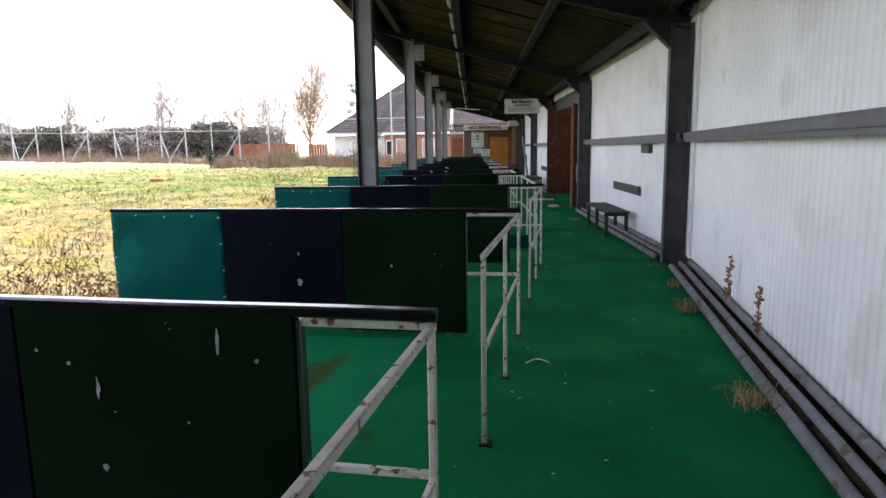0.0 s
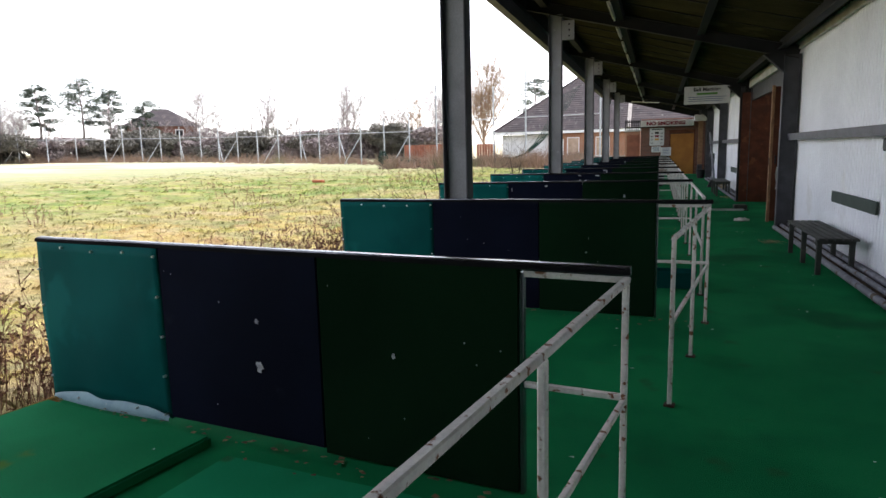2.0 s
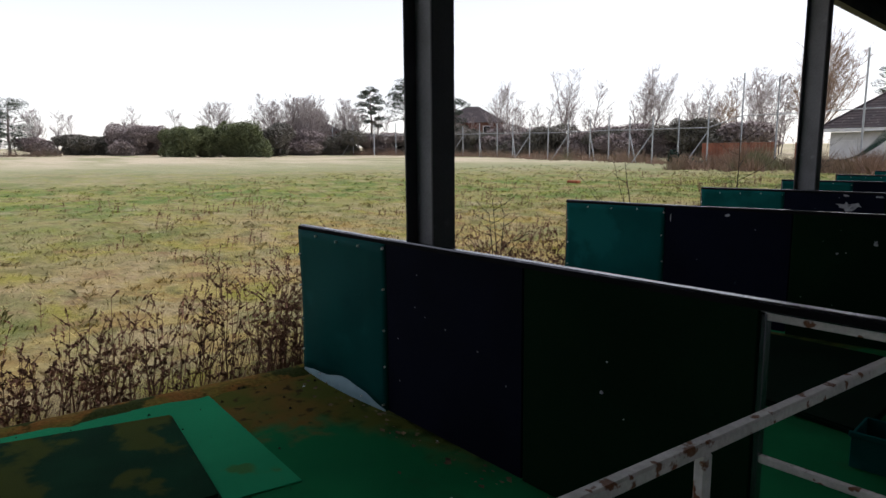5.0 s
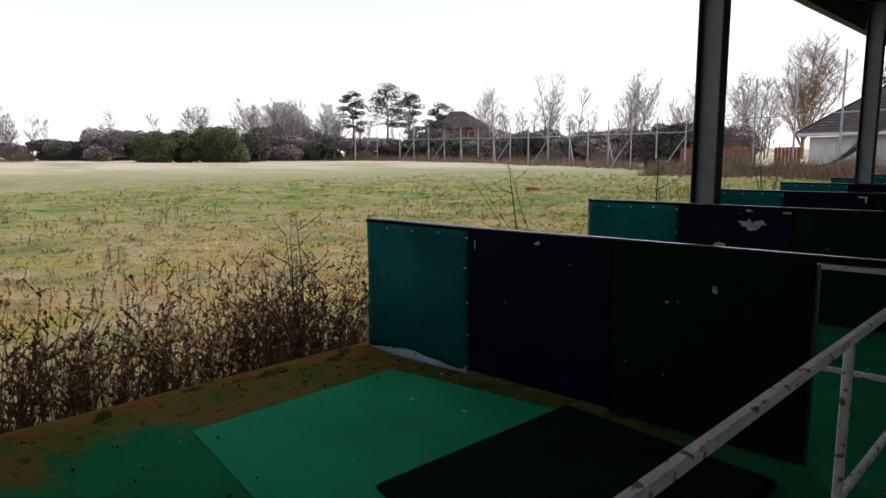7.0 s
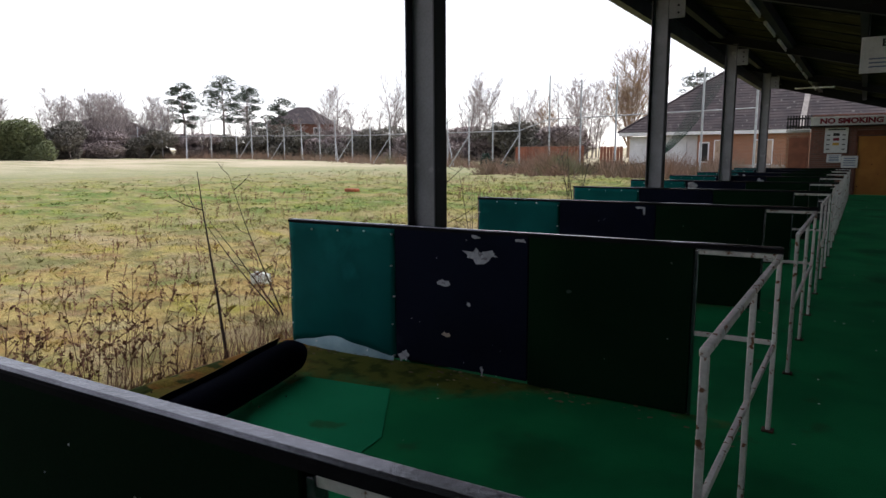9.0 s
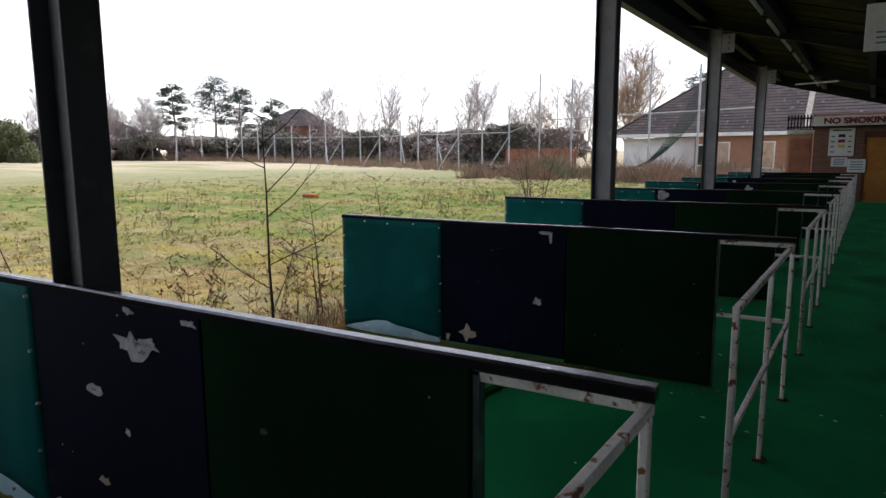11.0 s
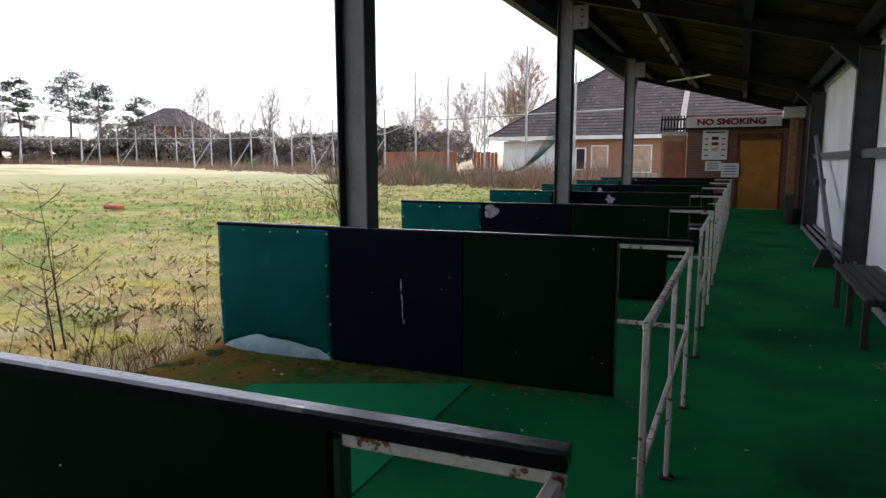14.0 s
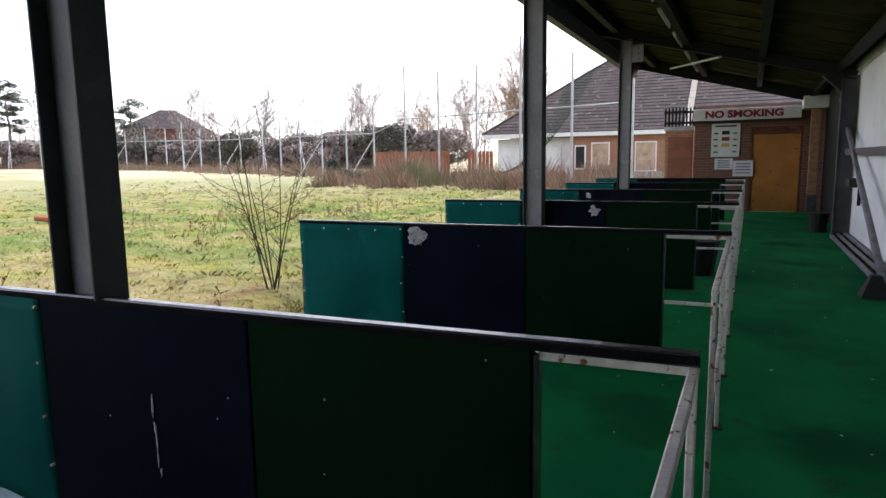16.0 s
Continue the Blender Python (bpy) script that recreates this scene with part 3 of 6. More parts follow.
# ---- steel-clad back wall ----
def corrugated(name, m, length, z0, z1, label, pitch=0.105, depth=0.012):
    """A sheet that stands at local x = 0 and runs along y, with a flat backing 5 cm behind it."""
    prof = []
    y = 0.0
    while y < length:
        for f, d in ((0.0, 0.0), (0.55, 0.0), (0.68, depth), (0.87, depth)):
            if y + f * pitch < length:
                prof.append((d, y + f * pitch))
        y += pitch
    prof.append((0.0, length))
    vs, fs = [], []
    for d, yy in prof:
        vs += [(d, yy, z0), (d, yy, z1)]
    for i in range(len(prof) - 1):
        fs.append((2 * i, 2 * i + 2, 2 * i + 3, 2 * i + 1))
    b = len(vs)
    vs += [(0.07, 0, z0), (0.07, 0, z1), (0.07, length, z1), (0.07, length, z0)]
    e = len(prof) * 2
    fs += [(b, b + 1, b + 2, b + 3), (0, 1, b + 1, b), (e - 2, e - 1, b + 2, b + 3), (1, e - 1, b + 2, b + 1), (0, e - 2, b + 3, b)]
    o = mesh_of(name, vs, fs, M["wall"])
    o.matrix_world = m
    return tagged(o, label, "wall", kind="structure")


WALL_LABEL = "white corrugated steel cladding, streaked and grimy"
corrugated("wall_east_1", PIVOT @ pose(1.82, -12.4, 0), 12.45, 0.1, 3.16, WALL_LABEL)
corrugated("wall_east_2", pose(WALL_X, 7.52, 0), 7.1, 0.1, 3.16, WALL_LABEL)
corrugated("wall_east_3", pose(WALL_X, 20.32, 0), 12.2, 0.1, 3.16, WALL_LABEL)
tagged(link_mesh("wall_east_4", box(1.82, 1.95, 32.5, 38.0, 0, 3.16), M["dksteel"]), "dark end panel of the back wall", "wall", kind="structure")


# unseen end wall, added to keep light from behind off the dividers
o = link_mesh("wall_south", box(-3.4, 1.95, -10.9, -10.75, -0.3, 4.2), M["dkgreen"])
o.matrix_world = PIVOT
tagged(o, "dark end wall added out of view to block light from behind", "wall", kind="structure")


def wall_trim(m, length):
    """Z-shaped sheeting rail at eye height, a foot trim, and a pale head strip, along local y from 0."""
    bm = bmesh.new()
    add_box(bm, -0.16, -0.002, 0, length, 1.605, 1.62, 0.002)
    add_box(bm, -0.16, -0.145, 0, length, 1.545, 1.605)
    add_box(bm, -0.145, -0.002, 0, length, 1.535, 1.548)
    add_box(bm, -0.145, -0.13, 0, length, 1.51, 1.535)
    o = link_mesh("trim", bm, M["sheetrail"])
    o.matrix_world = m
    tagged(o, "grey galvanised sheeting rail along the wall", "rail", kind="structure")
    o = link_mesh("baseboard", box(-0.012, 0.06, 0, length, 0.0, 0.1), M["dirt"])
    o.matrix_world = m
    tagged(o, "dirty concrete kerb under the cladding", "kerb", kind="structure")
    o = link_mesh("trim", box(-0.06, -0.004, 0, length, 2.98, 3.13, 0.005), M["fascia"])
    o.matrix_world = m
    tagged(o, "pale eaves board at the head of the wall", "board", kind="structure")


wall_trim(PIVOT @ pose(1.82, -12.3, 0), 12.3)
wall_trim(pose(WALL_X, 7.58, 0), 6.97)
wall_trim(pose(WALL_X, 20.35, 0), 12.1)


# ---- roof ----
def roof_stretch(m, y0, y1, drop, x0=-2.9, x1=1.95):
    """Corrugated fibre-cement sheets on purlins; the sheets lap every 1.5 m."""
    vs, fs = [], []
    pitch = 0.146
    n = int((y1 - y0) / pitch * 4)
    for i in range(n + 1):
        y = y0 + (y1 - y0) * i / n
        w = 0.022 * math.cos(i * math.pi / 2)
        for x, lap in ((x0, 0), (-1.32, 0), (-1.30, 0.02), (0.23, 0.02), (0.25, 0.04), (x1, 0.04)):
            z = under(x) + 0.33 + w - lap - drop
            vs.append((x, y, z))
    for i in range(n):
        for j in range(5):
            a = i * 6 + j
            fs.append((a, a + 1, a + 7, a + 6))
    k = len(vs)
    # upper skin, so that the roof has thickness
    vs += [(x0, y0, under(x0) + 0.40 - drop), (x1, y0, under(x1) + 0.36 - drop), (x1, y1, under(x1) + 0.36 - drop), (x0, y1, under(x0) + 0.40 - drop)]
    fs.append((k, k + 1, k + 2, k + 3))
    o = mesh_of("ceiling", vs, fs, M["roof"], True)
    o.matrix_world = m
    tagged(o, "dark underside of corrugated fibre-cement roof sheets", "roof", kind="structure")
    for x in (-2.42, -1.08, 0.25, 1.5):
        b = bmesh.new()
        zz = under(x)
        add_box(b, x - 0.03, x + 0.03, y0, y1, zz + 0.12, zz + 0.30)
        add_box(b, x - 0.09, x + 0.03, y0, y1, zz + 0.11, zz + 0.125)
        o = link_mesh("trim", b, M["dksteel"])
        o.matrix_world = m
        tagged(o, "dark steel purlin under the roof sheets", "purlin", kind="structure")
    # dark lap lines across the sheets
    b = bmesh.new()
    y = y0 + 0.6
    while y < y1:
        for xa, xb in ((-2.85, -1.15), (-1.0, 0.2), (0.3, 1.45)):
            p, q = (xa, y, under(xa) + 0.29 - drop), (xb, y, under(xb) + 0.27 - drop)
            add_bar(b, p, q, 0.03, 0.02, 0)
        y += 1.05
    o = link_mesh("trim", b, M["dksteel"])
    o.matrix_world = m
    tagged(o, "dark laps between the roof sheets", "lap", kind="structure")
    b = bmesh.new()
    add_box(b, -3.0, -2.86, y0, y1, 3.76, 3.775)
    add_box(b, -3.0, -2.985, y0, y1, 3.775, 3.87)
    add_box(b, -2.875, -2.86, y0, y1, 3.775, 4.2)
    o = link_mesh("trim", b, M["wallpost"])
    o.matrix_world = m
    tagged(o, "grey gutter and fascia at the open eaves", "gutter", kind="structure")
    o = link_mesh("trim", box(-2.855, -2.80, y0, y1, under(-2.83) + 0.0, under(-2.83) + 0.36), M["dksteel"])
    o.matrix_world = m
    tagged(o, "dark edge beam along the open eaves", "beam", kind="structure")


roof_stretch(PIVOT, -11.2, 0.32, 0.012)
roof_stretch(STRAIGHT, 7.77, 37.6, 0.0)
tagged(link_mesh("trim", bar((1.95, 37.62, under(1.95) + 0.18), (-2.98, 37.62, under(-2.98) + 0.18), 0.03, 0.40), M["dksteel"]), "dark barge board at the end of the shed roof", "board", kind="structure")


# ---- portal frames ----
def portal_frame(m, y, cx=-2.24):
    f = thing("portal_frame", m @ pose(0, y, 0), "dark grey painted steel frame of column, rafter and wall post", "steel frame", "portal frames of the shed")
    ct = under(cx) + 0.02
    # web and flanges are one steel; lit and shaded tones are in the colours
    part("web", box(cx - 0.107, cx + 0.107, -0.006, 0.006, -0.3, ct), M["web"], f, "grey web of the column, paler for the sky light on it")
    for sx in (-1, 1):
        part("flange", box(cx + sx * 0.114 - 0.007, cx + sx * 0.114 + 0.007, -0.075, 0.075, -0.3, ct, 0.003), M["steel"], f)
    top = under(1.635) + 0.05
    part("wall_post_web", box(1.519, 1.751, -0.006, 0.006, 0.0, top), M["wallpost"], f)
    for x in (1.505, 1.751):
        part("wall_post_flange", box(x, x + 0.014, -0.065, 0.065, 0.0, top, 0.003), M["wallpost"], f)
    mt, ln = along((1.74, 0, under(1.74) + 0.1), (-2.84, 0, under(-2.84) + 0.1))
    up = 0 if abs((mt.to_3x3() @ Vector((1, 0, 0))).z) > 0.5 else 1
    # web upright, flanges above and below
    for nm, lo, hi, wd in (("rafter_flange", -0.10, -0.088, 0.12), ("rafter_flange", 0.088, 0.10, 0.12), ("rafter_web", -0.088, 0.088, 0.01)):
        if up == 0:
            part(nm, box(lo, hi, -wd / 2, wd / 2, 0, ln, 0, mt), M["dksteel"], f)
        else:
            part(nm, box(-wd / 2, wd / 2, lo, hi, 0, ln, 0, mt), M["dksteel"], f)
    # haunch at the wall, with a light edge
    vs = [(1.51, 0, 2.62), (1.2, 0, 2.93), (1.51, 0, 2.95)]
    b = bmesh.new()
    lo = [b.verts.new((x, -0.06, z)) for x, _, z in vs]
    hi = [b.verts.new((x, 0.06, z)) for x, _, z in vs]
    b.faces.new(lo)
    b.faces.new(hi[::-1])
    for i in range(3):
        b.faces.new((lo[i], lo[(i + 1) % 3], hi[(i + 1) % 3], hi[i]))
    part("haunch", b, M["dksteel"], f)
    part("brace", bar((1.53, 0, 2.605), (1.2, 0, 2.925), 0.13, 0.014, 0), M["steel"], f)
    b = box(-2.125, -1.90, -0.075, -0.06, 3.40, 3.74, 0.004)
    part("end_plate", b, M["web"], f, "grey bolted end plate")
    b = bmesh.new()
    for i in range(3):
        add_tube(b, (-1.99, -0.075, 3.47 + i * 0.1), (-1.99, -0.095, 3.47 + i * 0.1), 0.016, n=6)
    tagged(part("bolts", b, M["dksteel"], f), kind="stuff")
    part("base_plate", box(1.49, 1.77, -0.11, 0.11, 0, 0.02, 0.003), M["rust"], f)
    return f


portal_frame(PIVOT @ pose(0, 0, 0, 0, 0, BEND / 2), 0.09, -2.23)
first = portal_frame(PIVOT @ pose(0, -5.9, 0), 0.0)
for y in (14.27, 20.235, 26.05, 32.1):
    copy_thing(first, pose(0, y, 0))

# strip lights along one purlin
def strip_light(m):
    f = thing("strip_light", m, "dusty white fluorescent strip light under the roof, unlit", "strip light", "strip lights under the roof")
    part("body", box(-0.03, 0.03, -0.62, 0.62, 0.0, 0.045, 0.006), M["fascia"], f)
    part("tube", tube((0, -0.6, -0.022), (0, 0.6, -0.022), 0.014, n=8), M["tube"], f)
    for s in (-0.6, 0.6):
        part("end_cap", box(-0.016, 0.016, s - 0.012, s + 0.012, -0.04, 0.0), M["fascia"], f)
    return f


LIGHT_X = -1.19
lz = under(LIGHT_X) + 0.06
lamp = strip_light(pose(LIGHT_X, 9.3, lz, 0, -14, 0))
for i in range(1, 14):
    copy_thing(lamp, pose(LIGHT_X, 9.3 + i * 2.0, lz, 0, -14, 0))
for i in range(3):
    copy_thing(lamp, PIVOT @ pose(LIGHT_X, -1.6 - i * 2.0, lz, 0, -14, 0))
f = thing("hanging_tube", pose(0, 0, 0), "loose pale lamp tube hanging askew under the roof", "lamp tube")
part("tube", tube((-1.75, 35.4, 3.66), (-0.48, 31.6, 3.32), 0.022), M["fascia"], f)
part("wire", tube((-0.5, 31.7, 3.33), (-0.5, 31.7, under(-0.5) + 0.32), 0.004, n=5), M["black"], f)
part("wire", tube((-1.73, 35.3, 3.65), (-1.73, 35.3, under(-1.73) + 0.32), 0.004, n=5), M["black"], f)

# ---- bay dividers ----
S_RAIL, S_GREEN, S_NAVY, S_END = 0.43, 1.42, 2.45, 3.46
TOP = 1.0


def canvas(rng, s0, s1, z0, z1, lift):
    """A slack sheet, fixed by studs at its edges, bellied between them and lifted at the foot."""
    b = bmesh.new()
    nx, nz = 22, 16
    ph, amp = rng.uniform(0, 6), rng.uniform(0.022, 0.042)
    grid = []
    for i in range(nx + 1):
        u = i / nx
        row = []
        for j in range(nz + 1):
            v = j / nz
            foot = lift * math.sin(math.pi * u) ** 0.8
            z = z0 + foot + (z1 - z0 - foot) * v
            belly = amp * math.sin(math.pi * u) * math.sin(math.pi * min(1, v * 1.2 + 0.05))
            fold = 0.010 * math.sin(9 * u + ph + 3 * v) * (1 - v) ** 2 + 0.007 * math.exp(-((u - 0.10 - 0.05 * v) / 0.06) ** 2) * math.sin(math.pi * v) + 0.004 * math.sin(20 * u + ph) * (1 - v) ** 6
            edge = 0.010 * math.sin(7 * v + ph) * (u > 0.99)
            row.append(b.verts.new((s0 + (s1 - s0) * u + edge, 0.034 + belly + fold, z)))
        grid.append(row)
    for i in range(nx):
        for j in range(nz):
            b.faces.new((grid[i][j], grid[i + 1][j], grid[i + 1][j + 1], grid[i][j + 1]))
    r = bmesh.ops.extrude_face_region(b, geom=list(b.faces))
    bmesh.ops.translate(b, verts=[v for v in r["geom"] if isinstance(v, bmesh.types.BMVert)], vec=(0, -0.02, 0))
    return b, lift


def blot(rng, s, z, w, h, y=0.0335, spikes=13):
    """A thin flake of irregular outline on the face of a divider."""
    b = bmesh.new()
    ring = []
    for i in range(spikes):
        a = 2 * math.pi * i / spikes
        r = rng.uniform(0.35, 1.0)
        ring.append((s + w / 2 * r * math.cos(a), z + h / 2 * r * math.sin(a)))
    lo = [b.verts.new((x, y - 0.002, q)) for x, q in ring]
    hi = [b.verts.new((x, y + 0.0015, q)) for x, q in ring]
    b.faces.new(hi)
    for i in range(spikes):
        j = (i + 1) % spikes
        b.faces.new((lo[i], lo[j], hi[j], hi[i]))
    return b


# worn patches and scratches: divider, distance from its right end, height, width, tallness, material
WEAR = [
    (1, 1.80, 0.64, 0.04, 0.045, "patch"), (1, 1.80, 0.405, 0.065, 0.075, "patch"), (1, 1.02, 0.55, 0.03, 0.03, "patch"),
    (3, 1.92, 0.945, 0.055, 0.035, "patch"), (3, 0.86, 0.80, 0.04, 0.05, "patch"), (3, 1.1, 0.70, 0.03, 0.02, "patch"),
    (4, 1.78, 0.84, 0.27, 0.12, "patch"), (4, 1.70, 0.86, 0.20, 0.07, "patch"), (4, 2.05, 0.63, 0.13, 0.06, "patch"), (4, 1.85, 0.50, 0.05, 0.04, "patch"),
    (4, 2.02, 0.26, 0.10, 0.06, "patch_tan"), (4, 2.38, 0.06, 0.13, 0.14, "patch"), (4, 1.80, 0.965, 0.09, 0.035, "patch"),
    (4, 1.47, 0.96, 0.10, 0.04, "patch"), (4, 1.75, 0.05, 0.03, 0.09, "patch"), (4, 1.15, 0.66, 0.05, 0.03, "board"),
    (5, 1.57, 0.955, 0.12, 0.035, "patch"), (5, 1.535, 0.925, 0.035, 0.10, "patch"), (5, 1.64, 0.44, 0.11, 0.08, "patch"), (5, 2.22, 0.12, 0.17, 0.17, "patch_tan"), (5, 2.40, 0.07, 0.05, 0.09, "patch_tan"),
    (6, 1.880, 0.62, 0.012, 0.20, "patch"), (6, 1.870, 0.45, 0.010, 0.20, "patch"), (6, 1.875, 0.535, 0.018, 0.06, "patch"),
    (6, 1.860, 0.36, 0.012, 0.05, "patch"), (7, 2.35, 0.92, 0.17, 0.15, "patch"), (7, 2.31, 0.90, 0.17, 0.17, "patch"), (7, 2.36, 0.87, 0.12, 0.12, "patch"), (8, 1.55, 0.89, 0.17, 0.17, "patch"),
    (9, 2.3, 0.9, 0.12, 0.12, "patch"), (3, 2.40, 0.9, 0.012, 0.10, "patch"),
    (0, 1.12, 0.72, 0.018, 0.09, "patch"), (0, 0.68, 0.90, 0.016, 0.11, "patch"), (0, 1.12, 0.44, 0.03, 0.03, "patch"), (0, 1.34, 0.84, 0.02, 0.02, "patch"),
    (0, 1.22, 0.80, 0.02, 0.02, "patch"), (0, 0.80, 0.62, 0.014, 0.014, "patch"), (0, 0.55, 0.84, 0.02, 0.02, "patch"), (2, 1.0, 0.55, 0.02, 0.02, "patch"),
]


# how far the canvas foot has curled up
FOOT_LIFT = {1: 0.045, 2: 0.045, 3: 0.018, 4: 0.07, 5: 0.075, 6: 0.11}
# dividers that stand a little high at the walkway end
RAISED = {2: 0.013, 3: 0.008}


def divider(k, right, left):
    rng = random.Random(100 + k)
    ang = math.degrees(math.atan2(left[1] - right[1], left[0] - right[0]))
    rise = RAISED.get(k, 0.0)
    d = thing("bay_divider", pose(right[0], right[1], rise, 0, math.degrees(math.atan2(rise, S_END)), ang), "waist-high bay divider of teal canvas, navy rubber and dark green board", "bay divider", "dividers between the driving bays")
    b, lift = canvas(rng, S_NAVY + 0.005, S_END, 0.02, TOP - 0.015, FOOT_LIFT.get(k, 0.05))
    part("canvas_panel", b, M["teal"], d, "teal canvas held by bright studs", True)
    b = bmesh.new()
    # pale lining that shows where the canvas foot has curled up
    n = 12
    lo, hi, mid = [], [], []
    for i in range(n + 1):
        u = i / n
        s = S_NAVY + 0.02 + (S_END - S_NAVY - 0.03) * u
        h = 0.02 + (lift + 0.012) * math.sin(math.pi * u) ** 0.8
        lo.append(b.verts.new((s, 0.040 + 0.025 * math.sin(math.pi * u), 0.006)))
        mid.append(b.verts.new((s, 0.044 + 0.018 * math.sin(math.pi * u), h * 0.6)))
        hi.append(b.verts.new((s, 0.032, h + 0.012)))
    for i in range(n):
        b.faces.new((lo[i], lo[i + 1], mid[i + 1], mid[i]))
        b.faces.new((mid[i], mid[i + 1], hi[i + 1], hi[i]))
    part("foot_flap", b, M["flap"], d, "pale curled foot of the canvas", True)
    part("rubber_panel", box(S_GREEN + 0.003, S_NAVY + 0.002, -0.025, 0.031, 0.012 + rng.uniform(0, 0.02), TOP - 0.012, 0.004), M["navy"], d, "navy black rubber sheet")
    part("board_panel", box(S_RAIL - 0.002, S_GREEN - 0.002, -0.024, 0.030, 0.008, TOP - 0.012, 0.004), M["dkgreen"], d, "dark green painted board")
    b = bmesh.new()
    n = 24
    prof = ((-0.026, -0.022), (-0.026, 0.007), (-0.020, 0.013), (0.014, 0.013), (0.021, 0.006), (0.021, -0.022))
    rows = []
    for i in range(n + 1):
        s = -0.012 + (S_END + 0.024) * i / n
        wob = 0.004 * noise.noise(Vector((s * 1.7, k * 3.1, 0)))
        rows.append([b.verts.new((s, y + wob, TOP + z + wob)) for y, z in prof])
    for ra, rb in zip(rows, rows[1:]):
        for j in range(6):
            b.faces.new((ra[j], ra[(j + 1) % 6], rb[(j + 1) % 6], rb[j]))
    b.faces.new(rows[0])
    b.faces.new(rows[-1][::-1])
    part("cap_rail", b, M["cap"], d, "worn grey metal capping strip", False)
    b = bmesh.new()
    prof = ((0.022, -0.016), (0.022, 0.004), (0.025, 0.007), (0.030, 0.002), (0.031, -0.015))
    rows = []
    for i in range(n + 1):
        s = -0.014 + (S_END + 0.028) * i / n
        wob = 0.004 * noise.noise(Vector((s * 1.7, k * 3.1, 0)))
        rows.append([b.verts.new((s, y + wob, TOP + z + wob)) for y, z in prof])
    for ra, rb in zip(rows, rows[1:]):
        for j in range(5):
            b.faces.new((ra[j], ra[(j + 1) % 5], rb[(j + 1) % 5], rb[j]))
    b.faces.new(rows[0])
    b.faces.new(rows[-1][::-1])
    part("edge_lip", b, M["lip"], d, "black rubber lip under the capping")
    part("end_post", box(S_RAIL - 0.022, S_RAIL - 0.004, -0.02, 0.02, 0, TOP - 0.03, 0.002), M["cap"], d)
    part("end_post", box(S_END - 0.005, S_END + 0.018, -0.02, 0.02, -0.1, TOP - 0.02, 0.002), M["cap"], d)
    part("end_rail", box(0.0, S_RAIL - 0.02, -0.013, 0.013, TOP - 0.050, TOP - 0.024, 0.003), M["rail"], d, "rusty white rail stub")
    part("end_rail", box(0.0, S_RAIL - 0.02, -0.012, 0.012, 0.478, 0.502, 0.003), M["rail"], d, "rusty white rail stub")
    b = bmesh.new()
    spots = [(S_NAVY + 0.02, 0.05 + i * 0.225) for i in range(5)] + [(S_END - 0.01, 0.16 + i * 0.22) for i in range(4)]
    spots += [(S_NAVY + 0.27 + i * 0.25, TOP - 0.045) for i in range(3)] + [(S_NAVY + 0.25 + i * 0.25, 0.045) for i in range(3)]
    for s, z in spots:
        s, z = s + rng.uniform(-0.01, 0.01), z + rng.uniform(-0.012, 0.012)
        add_tube(b, (s, 0.03, z), (s, 0.047 if z > 0.08 else 0.062, z), 0.009, 0.006, 8)
    tagged(part("studs", b, M["stud"], d, "bright metal studs"), kind="stuff")
    for kk, s, z, w, h, mm in WEAR:
        if kk == k:
            part("worn_patch", blot(rng, s, z, w, h), M[mm], d, "pale worn patch")
    # scattered small nicks on the board
    b = bmesh.new()
    for i in range(10):
        s, z, r = rng.uniform(S_RAIL + 0.05, S_NAVY), rng.uniform(0.08, 0.95), rng.uniform(0.0015, 0.003)
        add_box(b, s - r, s + r, 0.030, 0.0325, z - r, z + r * 1.4)
    tagged(part("nicks", b, M["patch"], d, "small pale nicks"), kind="stuff")
    return d


for k, (r, l) in enumerate(DIVIDERS):
    divider(k, r, l)


# ---- guard rails ----
def guard_rail(m, ln=1.95):
    g = thing("guard_rail", m, "rusty white square-tube guard rail bolted to the green floor", "guard rail", "guard rails along the walkway")
    zt, zm = TOP - 0.036, 0.49
    part("top_rail", bar((0, 0.0, zt), (0, -ln, zt), 0.026), M["rail"], g)
    part("mid_rail", bar((0, -0.02, zm), (0, 0.02 - ln, zm), 0.022), M["rail"], g)
    for y in (-0.02, -ln / 2, 0.02 - ln):
        p = part("post", bar((0, y, 0.0), (0, y, zt - 0.013), 0.024), M["rail"], g)
        part("rusty_foot", box(-0.03, 0.03, y - 0.03, y + 0.03, 0, 0.012, 0.003), M["rust"], p, "rusted foot")
    return g


rail0 = guard_rail(PIVOT @ pose(0, 0, 0))
for k, (r, l) in enumerate(DIVIDERS):
    if k == 2:
        continue
    if k == 3:
        guard_rail(pose(r[0], r[1] - 0.01, 0), 2.5)
    elif k < 2:
        copy_thing(rail0, pose(r[0], r[1] - 0.01, 0, 0, 0, -BEND))
    else:
        copy_thing(rail0, pose(r[0], r[1] - 0.01, 0, 0, 0, 0))


